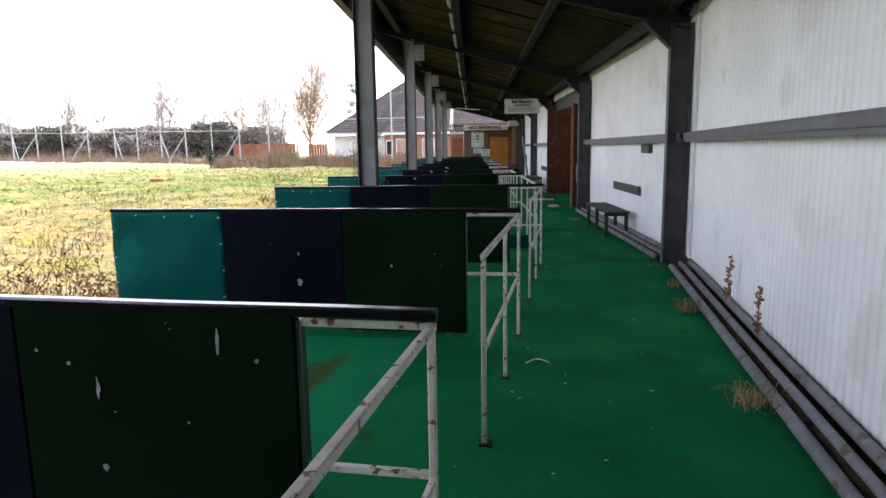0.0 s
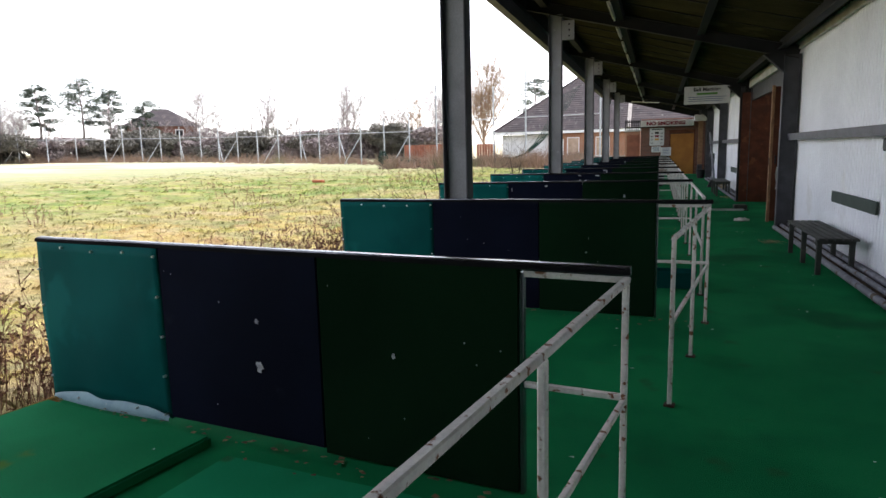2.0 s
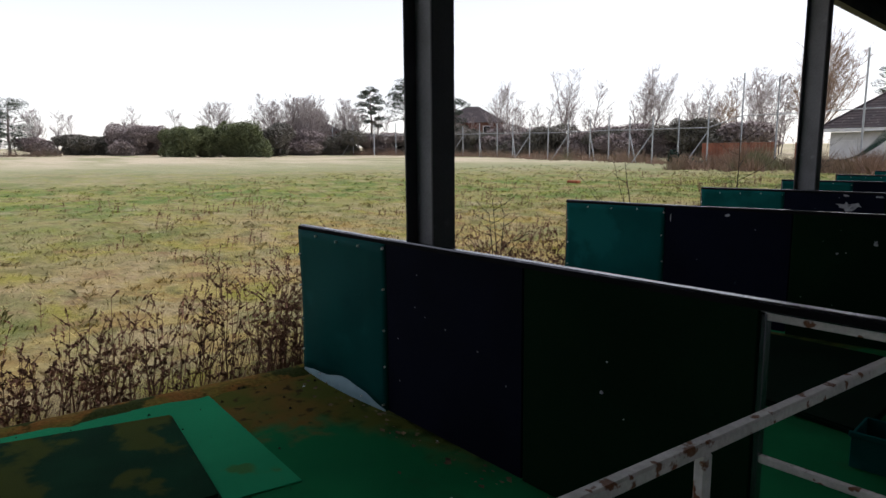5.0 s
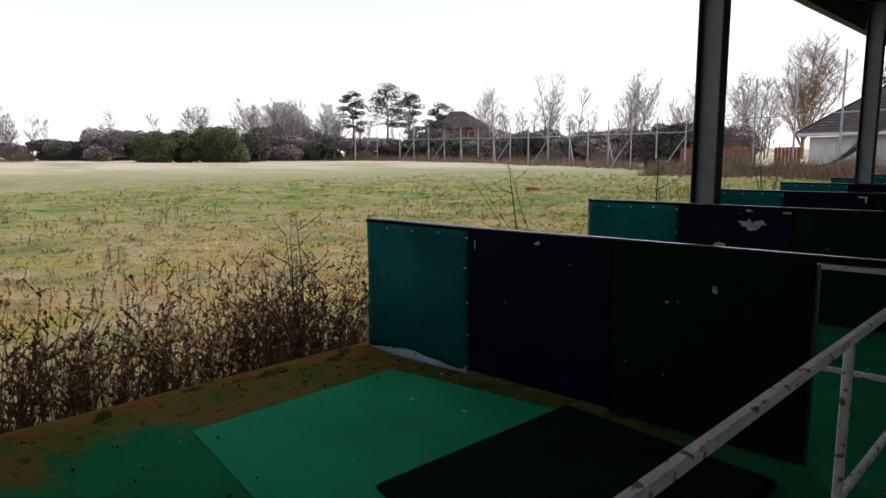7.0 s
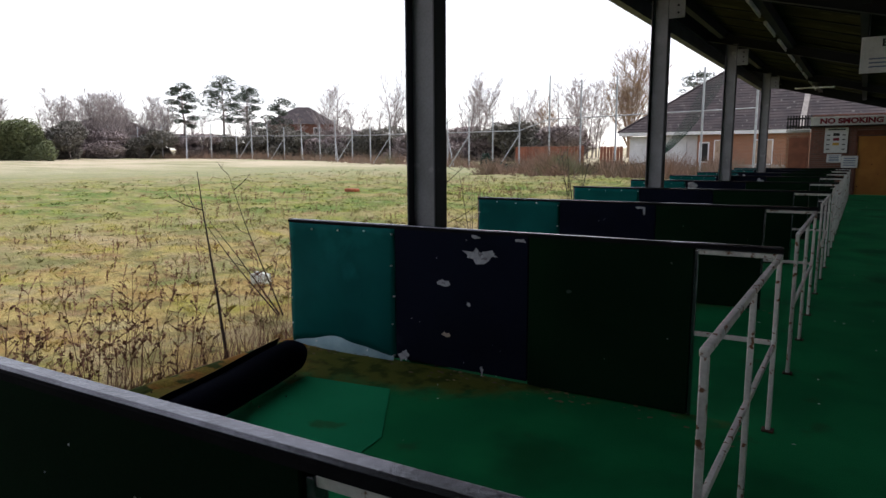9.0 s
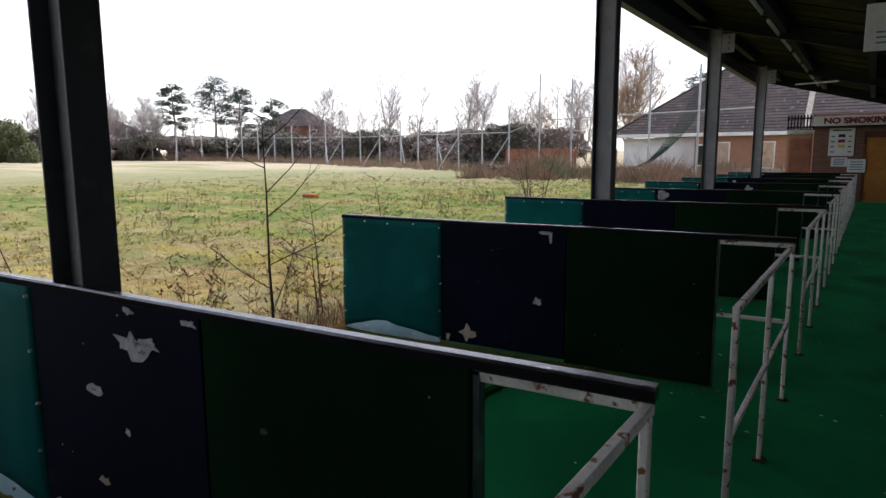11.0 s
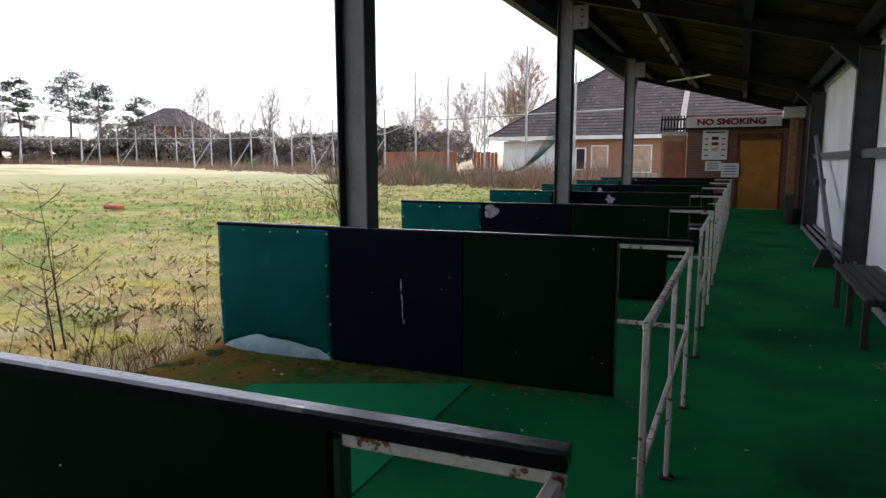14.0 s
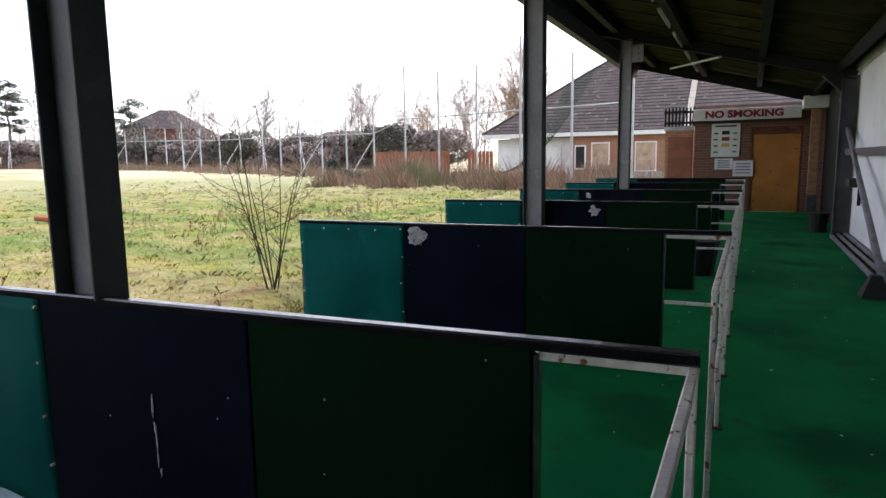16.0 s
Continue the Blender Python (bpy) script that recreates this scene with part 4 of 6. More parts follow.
# ---- mats in the bays ----
def mat(name, pts, h, m, label, category="mat"):
    b = bmesh.new()
    lo = [b.verts.new((x, y, 0.002)) for x, y in pts]
    b.faces.new(lo)
    r = bmesh.ops.extrude_face_region(b, geom=list(b.faces))
    bmesh.ops.translate(b, verts=[v for v in r["geom"] if isinstance(v, bmesh.types.BMVert)], vec=(0, 0, h))
    bmesh.ops.bevel(b, geom=[e for e in b.edges if e.calc_face_angle(0) > 0.5 and min(v.co.z for v in e.verts) > h * 0.9], offset=min(0.012, h * 0.45), segments=2, affect='EDGES')
    return tagged(link_mesh(name, b, m), label, category)


mat("tee_mat", [(-4.12, 3.42), (-2.82, 3.20), (-2.54, 4.72), (-3.84, 4.88)], 0.05, M["mat_green"], "thick green tee mat with yellow moss stains")
mat("stance_mat", [(-2.62, 2.6), (-1.55, 2.55), (-1.32, 4.55), (-2.38, 4.64)], 0.004, M["mat_stained"], "flat light green stance mat with a brown stain")
mat("stance_mat", [(-3.74, 5.55), (-2.50, 5.45), (-2.12, 7.14), (-3.46, 7.28)], 0.004, M["mat_light"], "light green stance mat, mossy at the edge")
mat("rubber_mat", [(-3.60, 5.90), (-2.45, 5.72), (-2.22, 6.80), (-3.25, 6.98)], 0.03, M["mat_mossy"], "dark green tee mat with olive moss, lying on a lighter mat")
mat("stance_mat", [(-2.86, 9.36), (-1.40, 9.20), (-1.50, 11.03), (-2.88, 10.79)], 0.004, M["mat_light"], "light green stance mat")
mat("rubber_mat", [(-1.66, 9.69), (-0.45, 9.45), (-0.42, 10.98), (-1.60, 11.05)], 0.035, M["mat_dark"], "dark green rubber mat")
# far right corner is cut off where shade crosses the mat
mat("stance_mat", [(-2.6, 12.0), (-1.6, 12.0), (-1.72, 13.07), (-2.12, 13.66), (-2.75, 13.54)], 0.004, M["mat_mid"], "light green stance mat beside a rolled carpet, far corner cut along a shade edge")
mat("tee_mat", [(-3.22, 15.0), (-1.62, 14.95), (-1.54, 16.72), (-3.05, 16.92)], 0.04, M["mat_mottled"], "thick green tee mat mottled with yellow moss")
mat("stance_mat", [(-2.75, 18.0), (-1.22, 18.0), (-1.30, 20.12), (-2.62, 19.50)], 0.004, M["mat_mid"], "light green stance mat")
mat("stance_mat", [(-2.7, 21.0), (-1.3, 21.0), (-1.3, 22.7), (-2.7, 22.7)], 0.004, M["mat_light"], "light green stance mat")
mat("stance_mat", [(-2.7, 24.0), (-1.3, 24.0), (-1.3, 25.7), (-2.7, 25.7)], 0.004, M["mat_light"], "light green stance mat")


def carpet_roll(p, q, r):
    c = thing("carpet_roll", pose(0, 0, 0), "rolled-up dark navy carpet lying across the bay edge", "carpet roll")
    m, ln = along(p, q)
    turns, n = 3.2, 72
    prof = []
    for i in range(n + 1):
        a = 2 * math.pi * turns * i / n
        rr = r * (0.25 + 0.75 * i / n)
        prof.append((rr * math.cos(a), rr * math.sin(a)))
    segs = 10
    # the tight core and the last turn wrapped round it
    for name, first, last in (("core", 0, 50), ("outer_turn", 50, n)):
        b, prev = bmesh.new(), None
        for s in range(segs + 1):
            z = ln * s / segs
            sag = 1 + 0.05 * math.sin(s * 1.3)
            row = [b.verts.new(m @ Vector((x * sag, y * (2 - sag), z + 0.02 * math.sin(3 * math.atan2(y, x))))) for x, y in prof[first:last + 1]]
            if prev:
                for i in range(last - first):
                    b.faces.new((prev[i], prev[i + 1], row[i + 1], row[i]))
            prev = row
        bmesh.ops.solidify(b, geom=list(b.faces), thickness=0.012)
        part(name, b, M["navy"], c, "", True)
    return c


carpet_roll((-2.35, 11.7, 0.15), (-2.87, 13.52, 0.15), 0.14)

# ---- pipes and dirt at the wall foot ----


def wall_foot(m, length, seed):
    f = thing("floor_pipes", m, "row of grey heating pipes on dirt along the wall foot", "pipes", "pipes along the wall")
    for x, z, r in ((-0.27, 0.045, 0.036), (-0.17, 0.085, 0.028), (-0.06, 0.10, 0.034)):
        part("pipe", tube((x, 0, z), (x, length, z), r, n=12), M["pipe"], f, "", True)
    rng = random.Random(seed)
    vs, fs = [], []
    n = int(length / 0.15)
    for i in range(n + 1):
        y = length * i / n
        for j, (x, z) in enumerate(((-0.23, 0.0), (-0.21, 0.05), (-0.16, 0.06), (-0.11, 0.06), (-0.06, 0.05))):
            vs.append((x + rng.uniform(-0.008, 0.008), y, z + rng.uniform(-0.012, 0.012)))
        if i:
            a = len(vs) - 10
            for j in range(4):
                fs.append((a + j, a + j + 1, a + j + 6, a + j + 5))
    o = mesh_of("dirt_strip", vs, fs, M["dirt"], True)
    o.parent = f
    y = 0.8
    while y < length:
        part("bracket", box(-0.29, -0.03, y - 0.02, y + 0.02, 0.0, 0.075, 0.006), M["dirt"], f, "dirt-covered pipe bracket")
        y += 1.35
    return f


wall_foot(PIVOT @ pose(1.83, -12.2, 0), 12.0, 1)
wall_foot(pose(1.78, 8.0, 0), 6.3, 2)
wall_foot(pose(1.78, 20.45, 0), 11.6, 3)


def straw_clumps(name, spots, seed, label):
    """Dry grass lying and standing in tufts."""
    rng = random.Random(seed)
    vs, fs = [], []
    for x, y, z, n, rad, up in spots:
        for i in range(n):
            a, r = rng.uniform(0, 6.28), rad * math.sqrt(rng.random()) * 0.6
            bx, by = x + r * math.cos(a), y + r * math.sin(a)
            h, out = up * rng.uniform(0.3, 1.0), rad * rng.uniform(0.2, 0.9)
            a2 = rng.uniform(0, 6.28)
            tx, ty = bx + out * math.cos(a2), by + out * math.sin(a2)
            w = 0.0025
            dx, dy = -math.sin(a2) * w, math.cos(a2) * w
            k = len(vs)
            mx, my, mz = (bx + tx) / 2, (by + ty) / 2, z + h * 0.8
            vs += [(bx - dx, by - dy, z), (bx + dx, by + dy, z), (mx - dx, my - dy, mz), (mx + dx, my + dy, mz), (tx, ty, z + h * 0.6)]
            fs += [(k, k + 1, k + 3, k + 2), (k + 2, k + 3, k + 4)]
    o = mesh_of(name, vs, fs, M["straw"])
    return tagged(o, label, "dry grass", kind="stuff")


def aspot(u, v, n, rad, up):
    p = PIVOT @ Vector((u, v, 0))
    return (p.x, p.y, 0.01, n, rad, up)


straw_clumps("straw", [aspot(1.45, -4.35, 110, 0.25, 0.14), aspot(1.42, -2.25, 90, 0.16, 0.16), aspot(1.46, -1.2, 60, 0.12, 0.12), aspot(1.4, -6.0, 60, 0.2, 0.08),
                       (1.2, 12.6, 0.01, 60, 0.22, 0.05), (1.50, 21.2, 0.01, 70, 0.25, 0.08), (1.62, 26.0, 0.02, 80, 0.16, 0.22), (1.35, 21.6, 0.01, 50, 0.2, 0.05),
                       (1.6, 24.6, 0.05, 70, 0.2, 0.25)], 5, "tufts of dry straw by the pipes")


def wall_weed(m, h):
    w = thing("dead_stalk", m, "dry seeded weed stalk growing out of the wall foot", "weed", "weed stalks at the wall")
    rng = random.Random(int(h * 100))
    b = bmesh.new()
    pts = [Vector((0, 0, 0.05))]
    for i in range(7):
        pts.append(pts[-1] + Vector((rng.uniform(-0.01, 0.012), -0.012 - rng.uniform(0, 0.016), h / 7)))
    for p, q in zip(pts, pts[1:]):
        add_tube(b, p, q, 0.004, n=5)
    part("stem", b, M["weed"], w)
    b = bmesh.new()
    for i in range(46):
        t = rng.uniform(0.15, 1.0) * 6.9
        p = pts[int(t)].lerp(pts[int(t) + 1], t % 1)
        q = p + Vector((rng.uniform(-0.03, 0.03), rng.uniform(-0.03, 0.03), rng.uniform(-0.01, 0.03)))
        add_tube(b, p, q, 0.005, 0.012, 4)
    tagged(part("seed_head", b, M["weed"], w), kind="stuff")


wall_weed(PIVOT @ pose(1.74, -2.2, 0), 0.5)
wall_weed(PIVOT @ pose(1.74, -3.25, 0), 0.45)


# ---- benches and wall boards ----
def bench(m, length):
    b0 = thing("bench", m, "low dark slatted wooden bench against the wall", "bench", "benches along the wall")
    w = 0.40
    n = 5
    for i in range(n):
        x = -w / 2 + w * (i + 0.5) / n
        part("slat", box(x - 0.034, x + 0.034, 0, length, 0.40, 0.428, 0.005), M["bench"], b0)
    for y in (0.14, length / 2, length - 0.14):
        part("cross_bar", box(-w / 2 + 0.01, w / 2 - 0.01, y - 0.025, y + 0.025, 0.35, 0.398, 0.003), M["bench"], b0)
        for x in (-w / 2 + 0.04, w / 2 - 0.04):
            part("leg", box(x - 0.026, x + 0.026, y - 0.026, y + 0.026, 0, 0.35, 0.003), M["bench"], b0)
    return b0


bench(pose(1.47, 10.0, 0), 1.85)
bench(pose(1.36, 22.0, 0), 1.9)


def wall_board(m, length, h, label):
    b0 = thing("backrest_board", m, label, "board", "back boards on the wall")
    part("plank", box(-0.028, 0.0, 0, length, 0, h, 0.004), M["board"], b0)
    for y in (length * 0.2, length * 0.8):
        part("bracket", box(0.0, 0.035, y - 0.02, y + 0.02, h * 0.2, h * 0.8), M["dksteel"], b0)
    return b0


wall_board(pose(1.765, 9.85, 0.70), 1.8, 0.14, "dark green backrest plank fixed to the white wall above the bench")
wall_board(pose(1.765, 22.35, 0.63), 1.78, 0.15, "dark green backrest plank fixed to the white wall above the bench")
b0 = thing("wall_box", pose(1.79, 9.3, 1.36), "small dark grey box on the white cladding", "box")
part("casing", box(-0.06, 0, 0, 0.44, 0, 0.13, 0.008), M["board"], b0)
part("lid", box(-0.068, -0.06, 0.02, 0.42, 0.015, 0.115, 0.002), M["wallpost"], b0)

# ---- alcove with brown cladding ----


def clad(name, x0, x1, y0, y1, z1, label, axis):
    w = link_mesh(name, box(x0, x1, y0, y1, 0, z1), M["brownwood"])
    tagged(w, label, "wall", kind="structure")
    n = int(z1 / 0.3)
    for i in range(n):
        z = i * z1 / n
        if axis == "x":
            part("plank", box(x0, x1, y0 - 0.014, y0 - 0.001, z + 0.006, z + z1 / n - 0.006, 0.003), M["brownwood"], w)
        else:
            part("plank", box(x0 - 0.014, x0 - 0.001, y0, y1, z + 0.006, z + z1 / n - 0.006, 0.003), M["brownwood"], w)


clad("wall_alcove_1", 1.56, 3.6, 20.2, 20.3, 2.75, "red-brown timber cladding at the side of the alcove", "x")
clad("wall_alcove_2", 3.5, 3.6, 14.6, 20.2, 2.75, "red-brown timber cladding at the back of the alcove", "y")
tagged(link_mesh("wall_alcove_3", box(1.90, 3.6, 14.5, 14.6, 0, 3.2), M["brownwood"]), "brown side of the alcove", "wall", kind="structure")
tagged(link_mesh("wall_alcove_4", box(1.62, 3.62, 20.21, 20.32, 2.75, 3.2), M["dksteel"]), "dark panel over the alcove", "wall", kind="structure")
tagged(link_mesh("ceiling_alcove", box(1.86, 3.6, 14.5, 20.3, 3.16, 3.22), M["dksteel"]), "dark alcove ceiling", "ceiling", kind="structure")
tagged(link_mesh("trim", box(1.70, 1.78, 14.7, 20.2, 2.86, 3.08, 0.006), M["fascia"]), "pale board over the alcove opening", "board", kind="structure")
tagged(link_mesh("trim", box(1.78, 1.84, 14.7, 20.2, 2.55, 3.16), M["wallpost"]), "grey panel over the alcove opening", "panel", kind="structure")
d = thing("door_1", pose(1.60, 15.55, 0), "open brown timber door with a pale edge beside the alcove", "door")
part("leaf", box(0, 0.9, -0.022, 0.022, 0.02, 2.5, 0.004), M["brownwood"], d)
part("edge_strip", box(-0.05, 0.0, -0.035, 0.035, 0.0, 2.52, 0.004), M["jamb"], d, "bare timber edge strip")
part("latch", box(-0.06, -0.045, -0.05, 0.0, 1.06, 1.2, 0.006), M["rust"], d)
part("door_handle", tube((0.05, -0.05, 1.08), (0.05, -0.05, 1.24), 0.012), M["black"], d)
c = thing("rag", pose(1.63, 15.42, 0.62), "off-white rag hanging from the door edge", "rag")
b = bmesh.new()
gr = [[b.verts.new((0.02 + i * 0.03 + 0.01 * math.sin(j), -0.04 - 0.015 * math.sin(i * 1.7 + j * 0.5), j * 0.06)) for j in range(8)] for i in range(5)]
for i in range(4):
    for j in range(7):
        b.faces.new((gr[i][j], gr[i + 1][j], gr[i + 1][j + 1], gr[i][j + 1]))
bmesh.ops.solidify(b, geom=list(b.faces), thickness=0.006)
part("cloth", b, M["cloth"], c, "", True)
c = thing("dropped_cloth", pose(1.14, 15.62, 0), "crumpled white cloth lying on the green floor", "cloth")
b = bmesh.new()
bmesh.ops.create_icosphere(b, subdivisions=3, radius=1)
for v in b.verts:
    n3 = noise.noise(v.co * 2.3) * 0.35 + noise.noise(v.co * 6) * 0.15
    v.co = Vector((v.co.x * 0.13, v.co.y * 0.09, max(0.0, v.co.z * 0.035 * (1 + n3 * 2) + 0.02))) * (1 + n3)
part("cloth", b, M["cloth"], c, "", True)
t = thing("tray", pose(1.12, 17.9, 0), "black tray with a pale edge lying on the floor", "tray")
part("base", box(-0.42, 0.4, -0.17, 0.17, 0, 0.02, 0.006), M["black"], t)
part("edge", box(-0.43, 0.3, -0.20, -0.172, 0, 0.045, 0.006), M["fascia"], t, "pale front edge")
part("edge", box(0.1, 0.38, -0.1, 0.14, 0.02, 0.12, 0.02), M["bench"], t, "dark lump in the tray")

# ---- hanging ball machine sign ----
h = thing("hanging_sign", pose(0.77, 21.0, 0), "white hanging sign with black and green lettering", "sign")
part("panel", box(-0.57, 0.57, -0.012, 0.012, 2.56, 3.03, 0.004), M["sign"], h)
o = words("lettering", "Ball Machine", 0.135, M["black"], pose(0, -0.014, 2.94, 90, 0, 0), h, 0.002, 0.004)
part("lettering", box(-0.26, 0.26, -0.0165, -0.0125, 2.80, 2.855), M["signgreen"], h, "green bar of lettering")
for i in range(3):
    part("lettering", box(-0.47, 0.47 - 0.05 * i, -0.0165, -0.0125, 2.735 - i * 0.052, 2.752 - i * 0.052), M["signblue"], h, "line of small blue print")
for x in (-0.5, 0.5):
    part("hanger", tube((x, 0, 3.03), (x, 0, under(x + 0.77) + 0.3), 0.008, n=6), M["dksteel"], h)

# ---- leaning pole and clutter near the far posts ----
s = thing("leaning_pole", pose(0, 0, 0), "long grey pole leaning against the shed wall", "pole")
part("pole", tube((1.47, 26.5, 0.03), (1.70, 33.9, 2.62), 0.045, 0.035, 12), M["pipe"], s, "", True)
s = thing("pole_foot", pose(1.38, 26.6, 0), "black wedge-shaped rubber foot on the floor", "foot")
b = bmesh.new()
r = bmesh.ops.create_cone(b, cap_ends=True, segments=4, radius1=0.20, radius2=0.07, depth=0.24, matrix=pose(0, 0, 0.12, 0, 0, 45))
part("wedge", b, M["black"], s)
s = thing("waste_bin", pose(1.38, 33.2, 0), "small black bin by the far post", "bin")
part("bucket", tube((0, 0, 0), (0, 0, 0.36), 0.15, 0.19, 14), M["black"], s)
part("rim", tube((0, 0, 0.36), (0, 0, 0.385), 0.20, n=14), M["black"], s)
s = thing("wall_bracket", pose(1.78, 31.0, 0.98), "black bracket box on the white wall", "bracket")
part("box", box(-0.18, 0, 0, 0.5, 0, 0.14, 0.01), M["black"], s)
part("arm", box(-0.05, 0, 0.02, 0.06, -0.3, 0, 0.004), M["black"], s)

# ---- floor litter ----
rng = random.Random(9)
vs, fs = [], []
for i in range(420):
    y = rng.uniform(0, 36)
    x = rng.uniform(-3.3, 1.4)
    if y < 8:
        x -= (7.8 - y) * 0.16
    r, a = rng.uniform(0.003, 0.010), rng.uniform(0, 6.28)
    k = len(vs)
    for q in range(5):
        rr = r * rng.uniform(0.5, 1.3)
        vs.append((x + rr * math.cos(a + q * 1.256) * 1.6, y + rr * math.sin(a + q * 1.256), 0.055 + rng.uniform(0, 0.004) if (x < -2.5 and y < 4.8) else 0.014 + rng.uniform(0, 0.006)))
    fs.append(tuple(range(k, k + 5)))
tagged(mesh_of("litter", vs, fs, M["litter"]), "pale specks and scraps scattered on the floor", "litter", kind="stuff")
vs, fs = [], []
for i in range(900):
    k0 = rng.randrange(len(DIVIDERS))
    (rx, ry), (lx, ly) = DIVIDERS[k0]
    t = rng.random()
    x, y = rx + (lx - rx) * t, ry + (ly - ry) * t - 0.05 - abs(rng.gauss(0, 0.10))
    r, a = rng.uniform(0.006, 0.016), rng.uniform(0, 6.28)
    k = len(vs)
    for q in range(4):
        vs.append((x + r * math.cos(a + q * 1.57) * 1.5, y + r * math.sin(a + q * 1.57), 0.014 + 0.008 * rng.random()))
    fs.append(tuple(range(k, k + 4)))
tagged(mesh_of("leaf_litter", vs, fs, M["leaves"]), "dead leaf crumbs along the divider feet", "leaf litter", kind="stuff")

vs, fs = [], []
for i in range(700):
    y = rng.uniform(5.6, 32)
    x = -3.5 + abs(rng.gauss(0, 0.55)) - max(0.0, 7.9 - y) * 0.15
    r, a = rng.uniform(0.004, 0.013), rng.uniform(0, 6.28)
    k = len(vs)
    vs += [(x + r * math.cos(a), y + r * math.sin(a), 0.004), (x + r * math.cos(a + 2.1), y + r * math.sin(a + 2.1), 0.004), (x + r * math.cos(a + 4.2), y + r * math.sin(a + 4.2), 0.004), (x, y, 0.006 + r)]
    fs += [(k, k + 1, k + 3), (k + 1, k + 2, k + 3), (k + 2, k, k + 3)]
tagged(mesh_of("crumbs", vs, fs, M["rot"]), "dark crumbs of moss and soil on the bay floors", "crumbs", kind="stuff")
c = thing("crate", pose(-0.22, 9.2, 0), "small teal plastic crate on the bay floor", "crate")
b = bmesh.new()
for x0, x1, y0, y1 in ((-0.2, 0.2, -0.13, -0.118), (-0.2, 0.2, 0.118, 0.13), (-0.2, -0.188, -0.118, 0.118), (0.188, 0.2, -0.118, 0.118)):
    add_box(b, x0, x1, y0, y1, 0.0, 0.17, 0.003)
add_box(b, -0.19, 0.19, -0.12, 0.12, 0.0, 0.012)
part("body", b, M["teal"], c)
part("rim", box(-0.21, 0.21, -0.14, -0.128, 0.15, 0.18, 0.004), M["teal"], c)
c = thing("ball_basket", pose(-0.42, 27.4, 0), "black plastic ball basket standing in a bay", "basket")
part("bucket", tube((0, 0, 0), (0, 0, 0.42), 0.17, 0.23, 14), M["black"], c)
part("rim", tube((0, 0, 0.42), (0, 0, 0.45), 0.24, n=14), M["black"], c)

f = thing("trim_sliver", pose(-0.50, 3.95, 0.0), "short pale curled sliver of trim on the green floor", "scrap")
b = bmesh.new()
pr = [Vector((0.16 * i / 6, 0.05 * math.sin(i * 0.5), 0.012 + 0.012 * math.sin(i * 0.52))) for i in range(7)]
for u, v in zip(pr, pr[1:]):
    add_bar(b, u, v, 0.012, 0.006, 0)
part("strip", b, M["litter"], f)

# ---- end of the walkway: brick front with boarded door ----
Y = END_Y
b = bmesh.new()
add_box(b, -1.36, 0.12, Y, Y + 0.22, 0, 2.9)
add_box(b, 1.30, 3.7, Y, Y + 0.22, 0, 3.3)
add_box(b, 0.12, 1.30, Y, Y + 0.22, 2.13, 2.9)
tagged(link_mesh("wall_north", b, M["brick"]), "dark red-brown brick front at the end of the walkway", "wall", kind="structure")
tagged(link_mesh("wall_lobby", box(-1.2, 3.6, Y + 2.4, Y + 2.5, 0, 3.0), M["dksteel"]), "dark wall behind the boarded doorway", "wall", kind="structure")
d = thing("boarded_door", pose(0.71, Y, 0), "doorway boarded up with an orange-brown plywood sheet", "door")
part("plywood_sheet", box(-0.57, 0.57, 0.02, 0.045, 0.01, 2.10, 0.003), M["ply"], d)
part("frame", box(-0.63, -0.57, -0.01, 0.06, 0, 2.13), M["brownwood"], d)
part("frame", box(0.57, 0.63, -0.01, 0.06, 0, 2.13), M["brownwood"], d)
part("lintel", box(-0.63, 0.63, -0.02, 0.05, 2.13, 2.30), M["brownwood"], d)
for x, z in ((-0.5, 0.3), (0.48, 1.7), (-0.1, 1.1), (0.1, 0.75)):
    part("knot", tube((x, 0.021, z), (x, 0.016, z), 0.022, n=8), M["brownwood"], d)
s = thing("no_smoking_sign", pose(0, Y, 0), "white fascia board lettered NO SMOKING in dark red", "sign")
part("board", box(-1.37, 1.24, -0.42, -0.02, 2.49, 2.80, 0.006), M["sign"], s)
words("lettering", "NO SMOKING", 0.25, M["red"], pose(-0.12, -0.424, 2.64, 90, 0, 0) @ Matrix.Diagonal((1.2, 1, 1, 1)), s, 0.002, 0.012)
part("soffit", box(-1.37, 1.24, -0.4, 0.0, 2.46, 2.488), M["dksteel"], s)
s = thing("white_canopy_box", pose(1.64, Y - 0.3, 0), "white boxed canopy end above the pillar", "canopy")
part("face", box(-0.38, 0.42, -0.35, 0.3, 2.70, 3.02, 0.01), M["sign"], s)
part("top", box(-0.40, 0.44, -0.37, 0.3, 3.02, 3.05, 0.004), M["dksteel"], s)
s = thing("pillar", pose(1.58, Y - 0.35, 0), "brown painted pillar with a grey foot", "pillar")
part("shaft", box(-0.11, 0.11, -0.11, 0.11, 0.5, 2.70, 0.012), M["jamb"], s)
part("foot", box(-0.115, 0.115, -0.115, 0.115, 0.0, 0.5, 0.012), M["wallpost"], s)
part("downpipe", tube((0.28, 0.0, 0), (0.28, 0.0, 2.7), 0.035), M["wallpost"], s)
s = thing("price_board", pose(-0.545, Y, 0), "white price board with coloured basket pictures on the brick", "notice board")
part("panel", box(-0.365, 0.365, -0.035, -0.004, 1.51, 2.42, 0.004), M["sign"], s)
part("heading", box(-0.27, 0.27, -0.039, -0.036, 2.33, 2.37), M["black"], s, "line of print")
